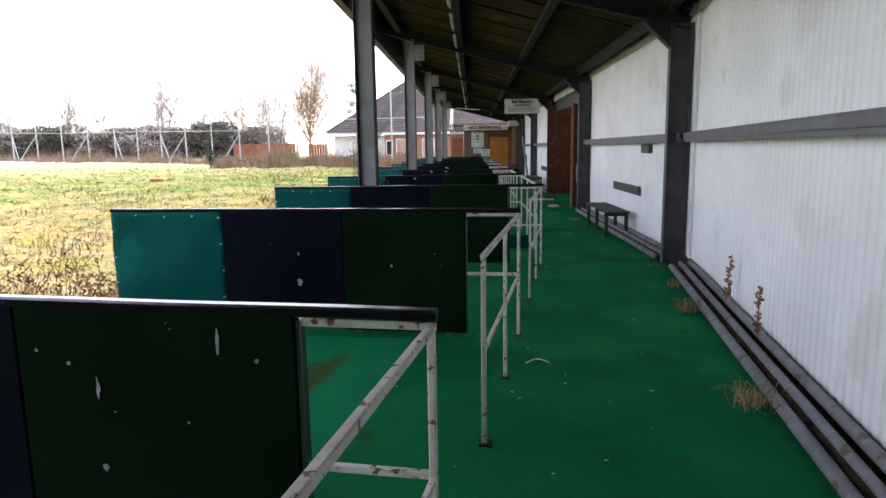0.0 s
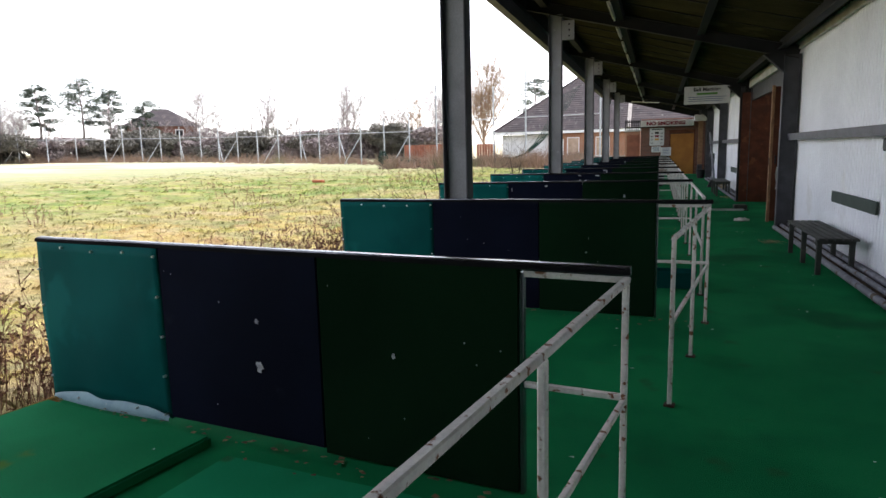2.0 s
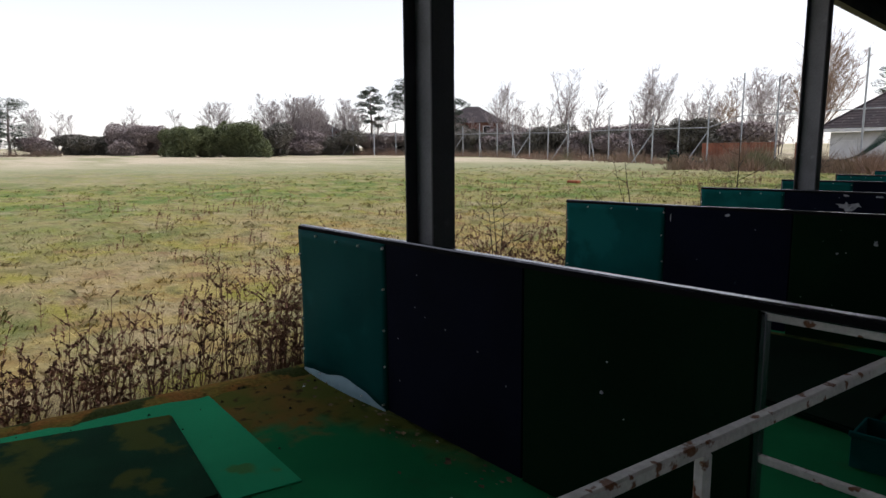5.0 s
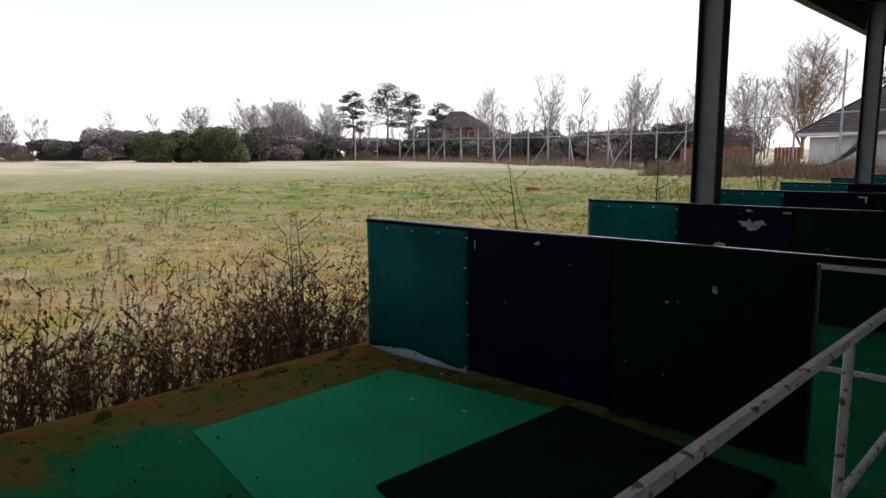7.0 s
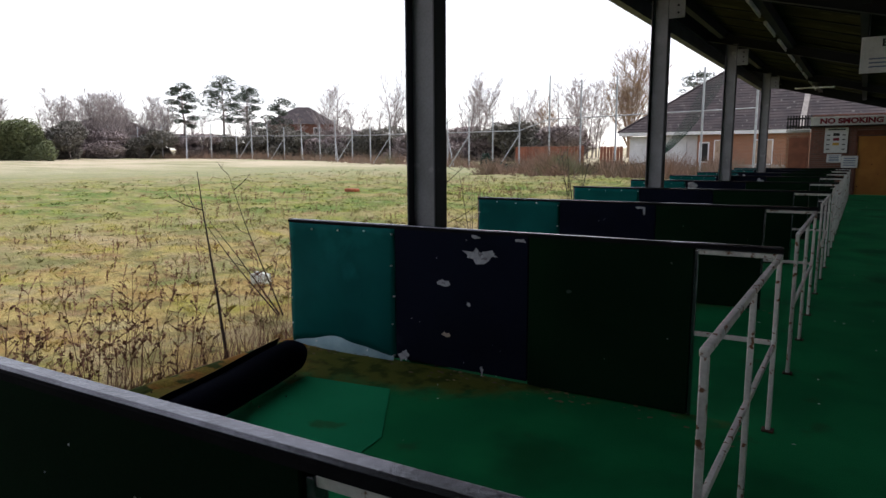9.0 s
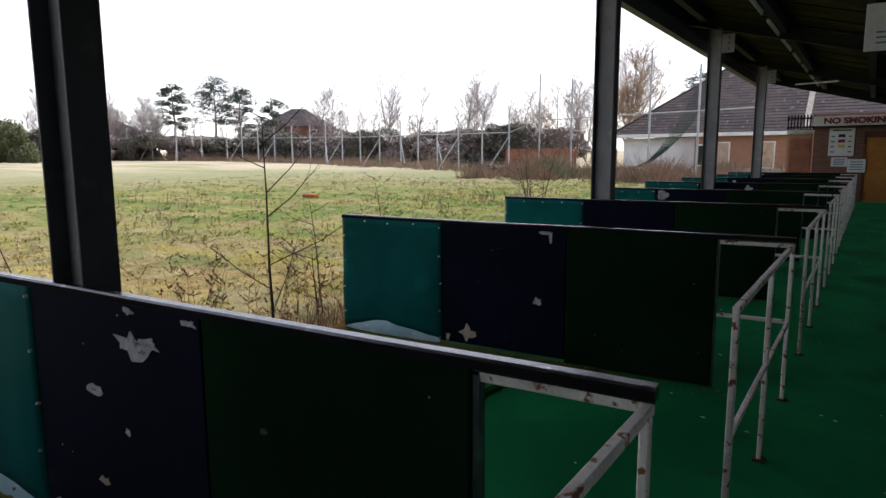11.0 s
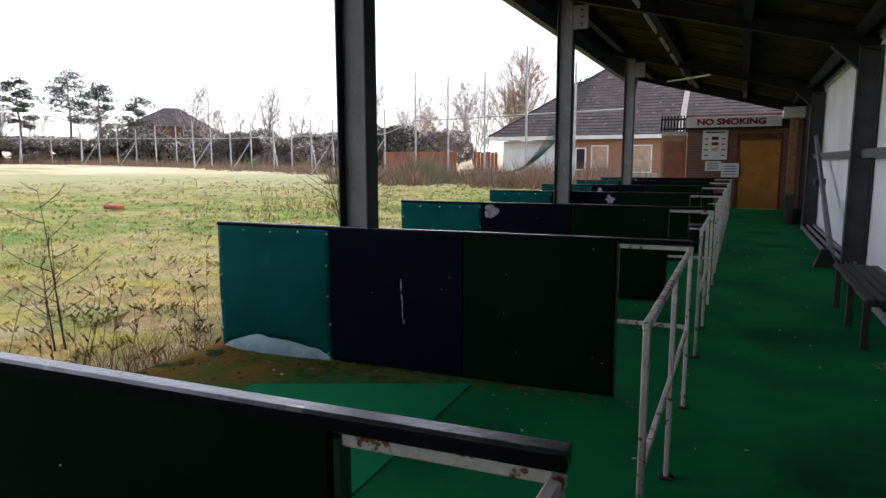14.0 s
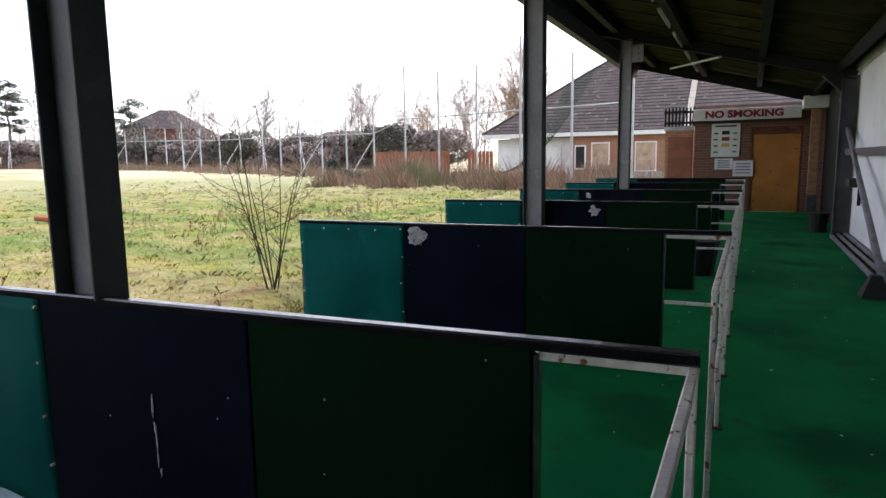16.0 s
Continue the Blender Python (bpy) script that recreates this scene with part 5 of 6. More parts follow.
for i, c in enumerate(("black", "red", "signyellow", "sign")):
    z = 2.17 - i * 0.17
    part("picture", box(-0.10, 0.10, -0.040, -0.036, z - 0.05, z + 0.05), M[c], s, "basket picture")
    part("price", box(-0.30, -0.19, -0.039, -0.036, z - 0.035, z + 0.0), M["black"], s, "small print")
    part("price", box(0.19, 0.29, -0.039, -0.036, z - 0.035, z + 0.0), M["black"], s, "small print")
for x0, x1, z0, z1, nm in ((-0.80, -0.34, 1.16, 1.46, "white notice sheet on the brick"), (-0.33, 0.18, 0.97, 1.40, "white notice with blue print beside the door")):
    s = thing("notice", pose(0, Y, 0), nm, "notice", "notices on the brick front")
    yy = -0.012 if x0 < -0.5 else -0.05
    part("sheet", box(x0, x1, yy, yy + 0.008, z0, z1, 0.002), M["sign"], s)
    for i in range(4):
        z = z1 - (i + 1) * (z1 - z0) / 5.2
        part("print", box(x0 + 0.07, x1 - 0.07, yy - 0.003, yy - 0.001, z - 0.02, z + 0.01), M["signblue"], s, "line of print")

# low brick store left of the front, with slatted top
s = thing("brick_store", pose(-1.75, Y, 0), "low brick store with a boarded front and dark slatted top", "store")
part("wall", box(-0.42, 0.36, 0.25, 1.9, -0.3, 2.35), M["brick_house"], s)
part("boarding", box(-0.33, 0.30, 0.22, 0.248, 0.15, 2.1, 0.004), M["fencewood"], s, "plywood boarding")
for i in range(9):
    x = -0.42 + i * 0.095
    part("slat", box(x, x + 0.045, -0.02, 0.02, 2.38, 2.9, 0.003), M["dksteel"], s, "dark upright slat")
for z in (2.45, 2.75):
    part("rail", box(-0.44, 0.42, 0.02, 0.05, z, z + 0.06), M["dksteel"], s)
part("fascia_board", box(-0.45, 0.37, 0.2, 0.26, 2.28, 2.38), M["fascia"], s)

# ---- bungalow beyond the bays ----
HY = 49.0


def house():
    gz = 0.3
    h = thing("bungalow", pose(0, HY, 0), "brick bungalow with brown tiled hip roof and boarded windows", "house")
    ez = 2.58
    x0, x1, depth = -7.6, 9.0, 10.5
    part("wall", box(x0, x1, 0, depth, gz - 0.6, ez), M["brick_house"], h)
    # white-framed wing at the far corner
    w = part("garden_room", box(-11.6, x0, 0.5, depth, gz - 0.6, ez - 0.04), M["render"], h, "white garden room wall")
    for i, (a, c) in enumerate(((-11.2, -10.3), (-10.15, -9.3), (-9.15, -8.4))):
        part("panel", box(a, c, 0.44, 0.49, gz + 0.05, 2.05, 0.01), M["render"], w, "white boarded opening")
        part("frame", box(c + 0.02, c + 0.11, 0.40, 0.49, gz, 2.2), M["render"], w)
    part("fascia_board", box(-12.0, x1 + 0.3, -0.42, -0.36, ez - 0.02, ez + 0.17, 0.004), M["render"], h, "white eaves board")
    part("soffit", box(-12.0, x1 + 0.3, -0.36, 0.4, ez - 0.02, ez), M["render"], h)
    # hip roof laid in tile courses
    ax0, ax1, ay0, ay1 = -12.1, x1 + 0.4, -0.46, depth + 0.5
    half = (ay1 - ay0) / 2
    rz = ez + 0.17
    rise = 4.3
    n = 26
    b = bmesh.new()
    prev = None
    rng = random.Random(6)
    for i in range(n):
        t0, t1 = i / n, (i + 1) / n
        za, zb = rz + rise * t0 + 0.03, rz + rise * t1 + 0.005
        o0, o1 = half * t0, half * t1
        ra = [b.verts.new(p) for p in ((ax0 + o0, ay0 + o0, za), (ax1 - o0, ay0 + o0, za), (ax1 - o0, ay1 - o0, za), (ax0 + o0, ay1 - o0, za))]
        rb = [b.verts.new(p) for p in ((ax0 + o1, ay0 + o1, zb), (ax1 - o1, ay0 + o1, zb), (ax1 - o1, ay1 - o1, zb), (ax0 + o1, ay1 - o1, zb))]
        for j in range(4):
            b.faces.new((ra[j], ra[(j + 1) % 4], rb[(j + 1) % 4], rb[j]))
            if prev:
                b.faces.new((prev[j], prev[(j + 1) % 4], ra[(j + 1) % 4], ra[j]))
        prev = rb
    r = part("roof", b, M["tile"], h, "brown concrete tiles in stepped courses")
    part("hip_ridge", bar((ax0 + 0.05, ay0 + 0.05, rz + 0.03), (ax0 + half, ay0 + half, rz + rise), 0.2, 0.1), M["tile"], r)
    vx = -2.45
    part("verge_joint", bar((vx, ay0 + 0.02, rz + 0.07), (vx, ay0 + half * 0.97, rz + rise * 0.97 + 0.06), 0.26, 0.10), M["ridge"], r, "pale mortared joint up the roof slope")
    for a, c, z0, z1 in ((-6.65, -5.9, 1.05, 2.2), (-4.65, -3.8, 0.95, 2.2)):
        wn_ = part("window", box(a - 0.06, c + 0.06, -0.03, 0.0, z0 - 0.06, z1 + 0.06, 0.004), M["render"], h, "boarded window")
        part("board", box(a, c, -0.05, -0.03, z0, z1, 0.003), M["windowboard"], wn_, "pale plywood board")
        part("sill", box(a - 0.1, c + 0.1, -0.12, 0.0, z0 - 0.12, z0 - 0.06, 0.004), M["ridge"], wn_)
    dw = part("window", box(-7.5, -6.95, -0.04, 0.0, 1.0, 2.15, 0.004), M["render"], h, "white-framed dark window")
    part("pane", box(-7.43, -7.02, -0.05, -0.04, 1.07, 2.08), M["black"], dw, "dark pane")
    part("low_wall", box(-7.0, -2.6, -1.2, -1.05, gz - 0.5, gz + 0.62), M["ridge"], h, "pale low garden wall")


house()


def plank_fence(x0, y0, x1, y1, top, label):
    f = thing("plank_fence", pose(0, 0, 0), label, "fence", "garden fences")
    ln = math.hypot(x1 - x0, y1 - y0)
    n = int(ln / 0.22)
    a = math.atan2(y1 - y0, x1 - x0)
    sh = None
    for i in range(n):
        t = (i + 0.5) / n
        x, y = x0 + (x1 - x0) * t, y0 + (y1 - y0) * t
        if sh is None:
            sh = part("plank", box(-0.10, 0.10, -0.012, 0.012, 0, 1.35, 0.003), M["fencewood"], f)
            o = sh
        else:
            o = new("plank", sh.data)
            o.parent = f
        o.matrix_local = pose(x, y, top - 1.35 + 0.015 * math.sin(i * 2.1), 0, 0, math.degrees(a))
    for z in (top - 0.25, top - 1.0):
        part("rail", bar((x0, y0 + 0.04, z), (x1, y1 + 0.04, z), 0.06), M["fencewood"], f)


plank_fence(-20.4, 51.6, -15.3, 51.6, 2.05, "red-brown garden fence of upright planks")
plank_fence(-14.2, 51.6, -12.6, 51.4, 2.0, "red-brown garden fence of upright planks")

# ---- netting posts round the range ----
LINE = [(-3.9, 43.2), (-9.0, 45.4), (-16.5, 48.6), (-33, 56.3), (-48, 60.5), (-62, 61.0), (-74, 56.0), (-84, 47.0), (-92, 36.0)]


def polyline(step):
    out = []
    for (xa, ya), (xb, yb) in zip(LINE, LINE[1:]):
        ln = math.hypot(xb - xa, yb - ya)
        n = max(1, round(ln / step))
        out += [(xa + (xb - xa) * i / n, ya + (yb - ya) * i / n) for i in range(n)]
    return out + [LINE[-1]]


def net_fence():
    f = thing("net_fence", pose(0, 0, 0), "line of tall galvanised posts with braces and a cross rail", "fence")
    pts = polyline(3.1)
    unit = {}
    heights = []
    for i, (x, y) in enumerate(pts):
        g = ground_z(x, y)
        rng = random.Random(i)
        near = i < 6
        top = (5.6 + rng.uniform(-0.4, 0.9)) if near else (3.75 + rng.uniform(-0.25, 0.45))
        key = round(top, 1)
        if key not in unit:
            o = part("post", tube((0, 0, -0.3), (0, 0, key), 0.055, 0.05, 8), M["pole"], f)
            unit[key] = o.data
        else:
            o = new("post", unit[key])
            o.parent = f
        o.matrix_local = pose(x, y, g)
        heights.append(g + (3.3 if near else 2.65))
        if not near and i % 3 != 1:
            s = 1 if i % 2 else -1
            part("brace", tube((x, y, g + 2.4), (x + s * 1.2, y - 1.0, g), 0.035, n=6), M["pole"], f)
    for (p, q), (a, b2) in zip(zip(pts, pts[1:]), zip(heights, heights[1:])):
        part("rail", tube((p[0], p[1], a), (q[0], q[1], b2), 0.028, n=6), M["pole"], f)


net_fence()


def leafy(name, clumps, m, seed, size, per, parent=None):
    """Many small leaf quads scattered through lumpy volumes, denser at their skin."""
    rng = random.Random(seed)
    vs, fs = [], []
    for cx, cy, cz, rx, ry, rz in clumps:
        for i in range(per):
            while True:
                v = Vector((rng.uniform(-1, 1), rng.uniform(-1, 1), rng.uniform(-1, 1)))
                if 0.25 < v.length < 1:
                    break
            v = v.normalized() * (v.length ** 0.4) * (0.85 + 0.3 * noise.noise(v * 2.2 + Vector((cx, cy, cz))))
            p = Vector((cx + v.x * rx, cy + v.y * ry, cz + v.z * rz))
            a, t = rng.uniform(0, 6.28), rng.uniform(-0.9, 0.9)
            s = size * rng.uniform(0.5, 1.3)
            u = Vector((math.cos(a), math.sin(a), t)) * s
            w = Vector((-math.sin(a), math.cos(a), rng.uniform(-0.6, 0.6))) * s * 0.6
            k = len(vs)
            vs += [p - u, p + w, p + u, p - w]
            fs.append((k, k + 1, k + 2, k + 3))
    o = mesh_of(name, [tuple(v) for v in vs], fs, m)
    if parent:
        o.parent = parent
    return o


class Branches:
    """Tapered limbs gathered into one mesh."""

    def __init__(self):
        self.v, self.f = [], []

    def limb(self, p, q, r0, r1, n):
        ax = (q - p).normalized()
        e = ax.orthogonal().normalized()
        g = ax.cross(e)
        k = len(self.v)
        for c, r in ((p, r0), (q, r1)):
            for i in range(n):
                a = 2 * math.pi * i / n
                self.v.append(tuple(c + (e * math.cos(a) + g * math.sin(a)) * r))
        for i in range(n):
            j = (i + 1) % n
            self.f.append((k + i, k + j, k + n + j, k + n + i))


def bare_tree(x, y, height, width, seed, mt, label, stems=1, low=0.2, group="bare winter trees"):
    """Leafless tree: leaders with rising side limbs that carry fine twigs."""
    rng = random.Random(seed)
    t = thing("tree", pose(x, y, ground_z(x, y) - 0.1), label, "tree", group)
    tr, cr = Branches(), Branches()
    for s in range(stems):
        ang = rng.uniform(0, 6.28)
        d = (Vector((0, 0, 1)) + Vector((math.cos(ang), math.sin(ang), 0)) * (0.04 if stems == 1 else rng.uniform(0.12, 0.2 + 0.04 * stems))).normalized()
        h = height * (1 if s == 0 else rng.uniform(0.78, 0.98))
        n = 9
        r = max(0.07, h * 0.011) / (1 if stems == 1 else 1.4)
        p = Vector((0, 0, 0))
        if stems > 4:
            # a short trunk that forks into spreading leaders
            p = Vector((0, 0, h * rng.uniform(0.1, 0.3)))
            tr.limb(Vector((0, 0, 0)), p, r * 2, r * 1.4, 7)
            d = (Vector((0, 0, 1)) + Vector((math.cos(s * 2.4), math.sin(s * 2.4), 0)) * rng.uniform(0.1, 0.85)).normalized()
            h = height * rng.uniform(0.5, 0.75)
        pts = [p]
        for i in range(n):
            d = (d + Vector((rng.uniform(-1, 1), rng.uniform(-1, 1), 0.6)) * 0.07).normalized()
            q = p + d * (h / n)
            tr.limb(p, q, r * (1 - i / n * 0.9), r * (1 - (i + 1) / n * 0.9), 6)
            p = q
            pts.append(p)
        for i in range(int((18 + 3.4 * h) / (1 if stems == 1 else 1.3))):
            f = low + (0.99 - low) * rng.random() ** 0.8
            p = pts[int(f * n)].lerp(pts[min(n, int(f * n) + 1)], f * n % 1)
            a0 = rng.uniform(0, 6.28)
            ln = width * 0.62 * (1 - f) ** 0.5 * min(1.0, (f - low) / 0.25 + 0.45) * rng.uniform(0.5, 1.15) + 0.25
            out = Vector((math.cos(a0), math.sin(a0), rng.uniform(0.2, 0.9))).normalized()
            prev, rb = p, 0.028 * (1.15 - f) + 0.012
            limb = [p]
            for j in range(3):
                out = (out + Vector((rng.uniform(-0.2, 0.2), rng.uniform(-0.2, 0.2), 0.22))).normalized()
                q = prev + out * (ln / 3)
                cr.limb(prev, q, rb * (1 - j * 0.27), rb * (1 - (j + 1) * 0.27), 3)
                prev = q
                limb.append(q)
            for k in range(6):
                g = rng.uniform(0.6, 2.99)
                b0 = limb[int(g)].lerp(limb[int(g) + 1], g % 1)
                tw = (out + Vector((rng.uniform(-1, 1), rng.uniform(-1, 1), rng.uniform(-0.2, 0.9))) * 0.8).normalized()
                l2 = ln * rng.uniform(0.22, 0.45)
                e = b0 + tw * l2
                cr.limb(b0, e, 0.012, 0.006, 3)
                for w in range(2):
                    c0 = b0.lerp(e, rng.uniform(0.3, 0.9))
                    cr.limb(c0, c0 + (tw + Vector((rng.uniform(-1, 1), rng.uniform(-1, 1), rng.uniform(-0.3, 0.9))) * 0.7).normalized() * l2 * 0.55, 0.008, 0.004, 3)
    o = mesh_of("trunk", tr.v, tr.f, M["bark"] if mt != "twig_tan" else M["twig_tan"])
    o.parent = t
    o = mesh_of("crown", cr.v, cr.f, M[mt])
    o.parent = t
    return t


T = "leafless winter tree with fine grey-brown twigs, paled for haze"
WEST_TREES = [(-77.7, 49.9, 6.3), (-78.7, 52.1, 6.8), (-79.7, 54.5, 7.1), (-75.5, 53.8, 6.7), (-80.5, 59, 5.7), (-76.5, 59.8, 6.8), (-72.2, 59, 5.9),
              (-86.2, 45.5, 6.5), (-80.7, 49.9, 6.9), (-78.2, 54.2, 7.1), (-97.7, 25.9, 5.1)]
NORTH_TREES = [(-60, 73.3, 8.5), (-62.6, 79, 9.5), (-57.9, 77.8, 6.8), (-50.4, 76.2, 9.8), (-46.3, 76.7, 8.0), (-40.5, 78.1, 8.4), (-41.2, 82.3, 9.1), (-41.6, 83.7, 9.9),
               (-36.8, 84.6, 8.5), (-33.4, 81.8, 6.9), (-32, 86.8, 8.2), (-29.1, 83.7, 8.5), (-29.1, 87.9, 9.1), (-25.7, 82.8, 7.6)]
for i, (x, y, hh) in enumerate(WEST_TREES + NORTH_TREES):
    bare_tree(x, y, hh * (1.15 if i < 11 else 1.1), hh * (0.8 if i < 11 else 0.68), 40 + i, "twig", T, stems=4 if i < 11 else 1 + i % 3, low=0.25)
rng_t = random.Random(55)
for i in range(40):
    # a loose row of thinner trees behind the fence line
    q = i / 39
    x, y = -84 + 60 * q + rng_t.uniform(-1.5, 1.5), 50 + 26 * math.sin(min(1.0, q * 1.25) * 1.5708) + rng_t.uniform(0, 7)
    hh = rng_t.uniform(4.2, 6.8)
    bare_tree(x, y, hh, hh * rng_t.uniform(0.35, 0.55), 300 + i, "twig", "slim leafless tree in the hedgerow", low=0.12)
for i in range(16):
    # thin trees beyond the far hedges
    q = i / 15
    hh = rng_t.uniform(4.6, 6.6)
    bare_tree(-112 + 36 * q + rng_t.uniform(-2, 2), 14 + 44 * q + rng_t.uniform(-2, 2), hh, hh * 0.6, 400 + i, "twig", "slim leafless tree behind the hedges", low=0.12)
bare_tree(-21.7, 82.0, 13.4, 6.5, 77, "twig_tan", "large leafless tree with tan twigs behind the bungalow", stems=14, low=0.15)
bare_tree(-27, 72, 6.5, 3.2, 78, "twig_tan", "leafless tan tree behind the fence", stems=3)
bare_tree(-25.0, 78, 8.2, 3.6, 79, "twig", T, stems=3)


def pine(x, y, height, width, seed, low=0.45):
    rng = random.Random(seed)
    t = thing("pine_tree", pose(x, y, ground_z(x, y)), "tall pine with bare trunk and clumped dark crown", "tree", "pines beyond the field")
    tr = Branches()
    clumps = []
    p = Vector((0, 0, 0))
    n = 8
    pts = [p]
    for i in range(n):
        q = p + Vector((rng.uniform(-0.14, 0.14), rng.uniform(-0.14, 0.14), height * 0.95 / n))
        tr.limb(p, q, 0.2 * (1 - i / n * 0.8), 0.2 * (1 - (i + 1) / n * 0.8), 7)
        p = q
        pts.append(p)
    for i in range(20):
        z = low + (0.97 - low) * (i + rng.random()) / 20
        b0 = pts[int(z * n)].lerp(pts[min(n, int(z * n) + 1)], z * n % 1)
        a = i * 2.4 + rng.uniform(-0.5, 0.5)
        u = (z - low) / (1 - low)
        ln = width * 0.5 * (0.45 + 1.1 * u - 1.25 * u * u) * rng.uniform(0.75, 1.3) + 0.15
        e = b0 + Vector((math.cos(a) * ln, math.sin(a) * ln, ln * rng.uniform(0.1, 0.4)))
        tr.limb(b0, e, 0.06, 0.025, 4)
        c = width * rng.uniform(0.12, 0.2)
        clumps.append((e.x, e.y, e.z, c * 1.25, c * 1.25, c * 0.62))
        if rng.random() < 0.6:
            m0 = b0.lerp(e, 0.6)
            clumps.append((m0.x, m0.y, m0.z + 0.15, c, c, c * 0.5))
    clumps.append((p.x, p.y, p.z, width * 0.2, width * 0.2, width * 0.12))
    a = mesh_of("trunk", tr.v, tr.f, M["bark"])
    a.parent = t
    leafy("crown", clumps, M["needles"], seed, 0.085, 300, t)


pine(-71.1, 60.5, 9.4, 3.6, 1, 0.42)
pine(-69.9, 65.4, 10.5, 6.0, 2, 0.42)
pine(-67.1, 67.3, 9.3, 4.4, 3, 0.36)
pine(-64.0, 69.3, 7.7, 4.6, 5, 0.15)
pine(-18.2, 99.4, 10.9, 5.5, 4, 0.4)
pine(-98.3, 22.7, 7.1, 6.0, 6, 0.1)
pine(-101.0, 20.5, 6.6, 5.5, 7, 0.1)


def shrub(x, y, w, d, h, m, seed, label, per=700, size=0.17):
    rng = random.Random(seed)
    g = ground_z(x, y)
    t = thing("shrub", pose(x, y, g), label, "shrub", "shrubs along the field edge")
    cl = []
    for i in range(9):
        low = i % 2
        cl.append((rng.uniform(-w, w) * 0.34, rng.uniform(-d, d) * 0.3, h * (rng.uniform(0.14, 0.26) if low else rng.uniform(0.4, 0.66)), w * rng.uniform(0.2, 0.32), d * rng.uniform(0.25, 0.4), h * rng.uniform(0.24, 0.36)))
    leafy("foliage", cl, M[m], seed, size, per // 2, t)
    b = Branches()
    for i in range(5):
        b.limb(Vector((rng.uniform(-w, w) * 0.2, 0, -0.1)), Vector((rng.uniform(-w, w) * 0.3, rng.uniform(-d, d) * 0.2, h * 0.7)), 0.06, 0.02, 4)
    a = mesh_of("understem", b.v, b.f, M["bark"])
    a.parent = t


SHRUB_LABELS = {"leaf_hedge": "broad green hedge bush at the field edge, paled for haze", "leaf_hazed": "evergreen shrub at the field edge, greyed and paled for haze", "leaf_grey": "grey-brown leafless shrub at the field edge, paled for haze"}
WEST_SHRUBS = [(-94.8, 29.7, 4.4, 3.3, "leaf_hazed"), (-94.1, 32.6, 5, 3.2, "leaf_hazed"), (-91.2, 35.2, 6, 5.1, "leaf_grey"), (-92, 39.1, 5, 4.9, "leaf_grey"),
               (-78.5, 37.3, 7, 4.4, "leaf_hedge"), (-73.6, 42.7, 8, 4.8, "leaf_hedge"), (-75.5, 40.2, 5, 4.2, "leaf_hedge"), (-74.0, 47.0, 7, 4.6, "leaf_hazed"),
               (-76.0, 52, 8, 4.3, "leaf_grey"), (-98, 26, 6, 2.6, "leaf_grey"), (-102, 18, 9, 2.6, "leaf_grey"), (-106, 8, 10, 2.8, "leaf_grey"), (-88, 42, 7, 3.8, "leaf_hazed"), (-83, 47, 7, 3.8, "leaf_grey")]
NORTH_SHRUBS = [(-74, 57, 8, 3.6, "leaf_hazed"), (-70, 61, 8, 3.4, "leaf_grey"), (-66, 64, 8, 3.3, "leaf_hazed"), (-62, 67, 8, 4.4, "leaf_hazed"), (-58, 69, 8, 3.8, "leaf_hazed"),
                (-54, 69, 7, 3.6, "leaf_grey"), (-50, 69, 8, 3.7, "leaf_hazed"), (-46, 70, 7, 4.0, "leaf_hazed"), (-42, 69, 7, 3.7, "leaf_grey"), (-38, 68, 7, 3.6, "leaf_hazed"),
                (-34, 67, 7, 3.6, "leaf_grey"), (-30, 67, 6, 4.0, "leaf_hazed"), (-27, 66, 5, 4.8, "leaf_hazed"), (-24, 67, 5, 3.6, "leaf_grey"), (-60, 76, 9, 4.6, "leaf_grey"), (-44, 78, 10, 4.2, "leaf_grey")]
for i, (x, y, w, h, m) in enumerate(WEST_SHRUBS + NORTH_SHRUBS):
    shrub(x, y, w * 1.35, 5.0, h, m, 200 + i, SHRUB_LABELS[m], 6400, 0.11)


def far_house(x, y, w, d, eave, ridge, label, yaw):
    g = ground_z(x, y)
    h = thing("far_house", pose(x, y, g, 0, 0, yaw), label, "house", "houses beyond the field")
    part("wall", box(-w / 2, w / 2, -d / 2, d / 2, -0.5, eave), M["brick"], h)
    b = bmesh.new()
    base = [b.verts.new((sx * (w / 2 + 0.5), sy * (d / 2 + 0.5), eave)) for sx, sy in ((-1, -1), (1, -1), (1, 1), (-1, 1))]
    top = [b.verts.new((sx * max(0.2, w / 2 - d / 2), 0, ridge)) for sx in (-1, 1)]
    b.faces.new(base[::-1])
    b.faces.new((base[0], base[1], top[1], top[0]))
    b.faces.new((base[2], base[3], top[0], top[1]))
    b.faces.new((base[1], base[2], top[1]))
    b.faces.new((base[3], base[0], top[0]))
    part("roof", b, M["tile"], h)
    for sx in (-0.25, 0.25):
        wn_ = part("window", box(sx * w - 0.6, sx * w + 0.6, -d / 2 - 0.04, -d / 2, eave - 1.7, eave - 0.5, 0.01), M["render"], h)
        part("pane", box(sx * w - 0.5, sx * w + 0.5, -d / 2 - 0.06, -d / 2 - 0.04, eave - 1.6, eave - 0.6), M["dksteel"], wn_)


far_house(-73.8, 83.6, 10, 8, 4.6, 7.4, "dark-roofed house among the trees", 40)
far_house(-86.5, 59.5, 11, 8, 3.2, 5.4, "dark-roofed house among the trees", 50)


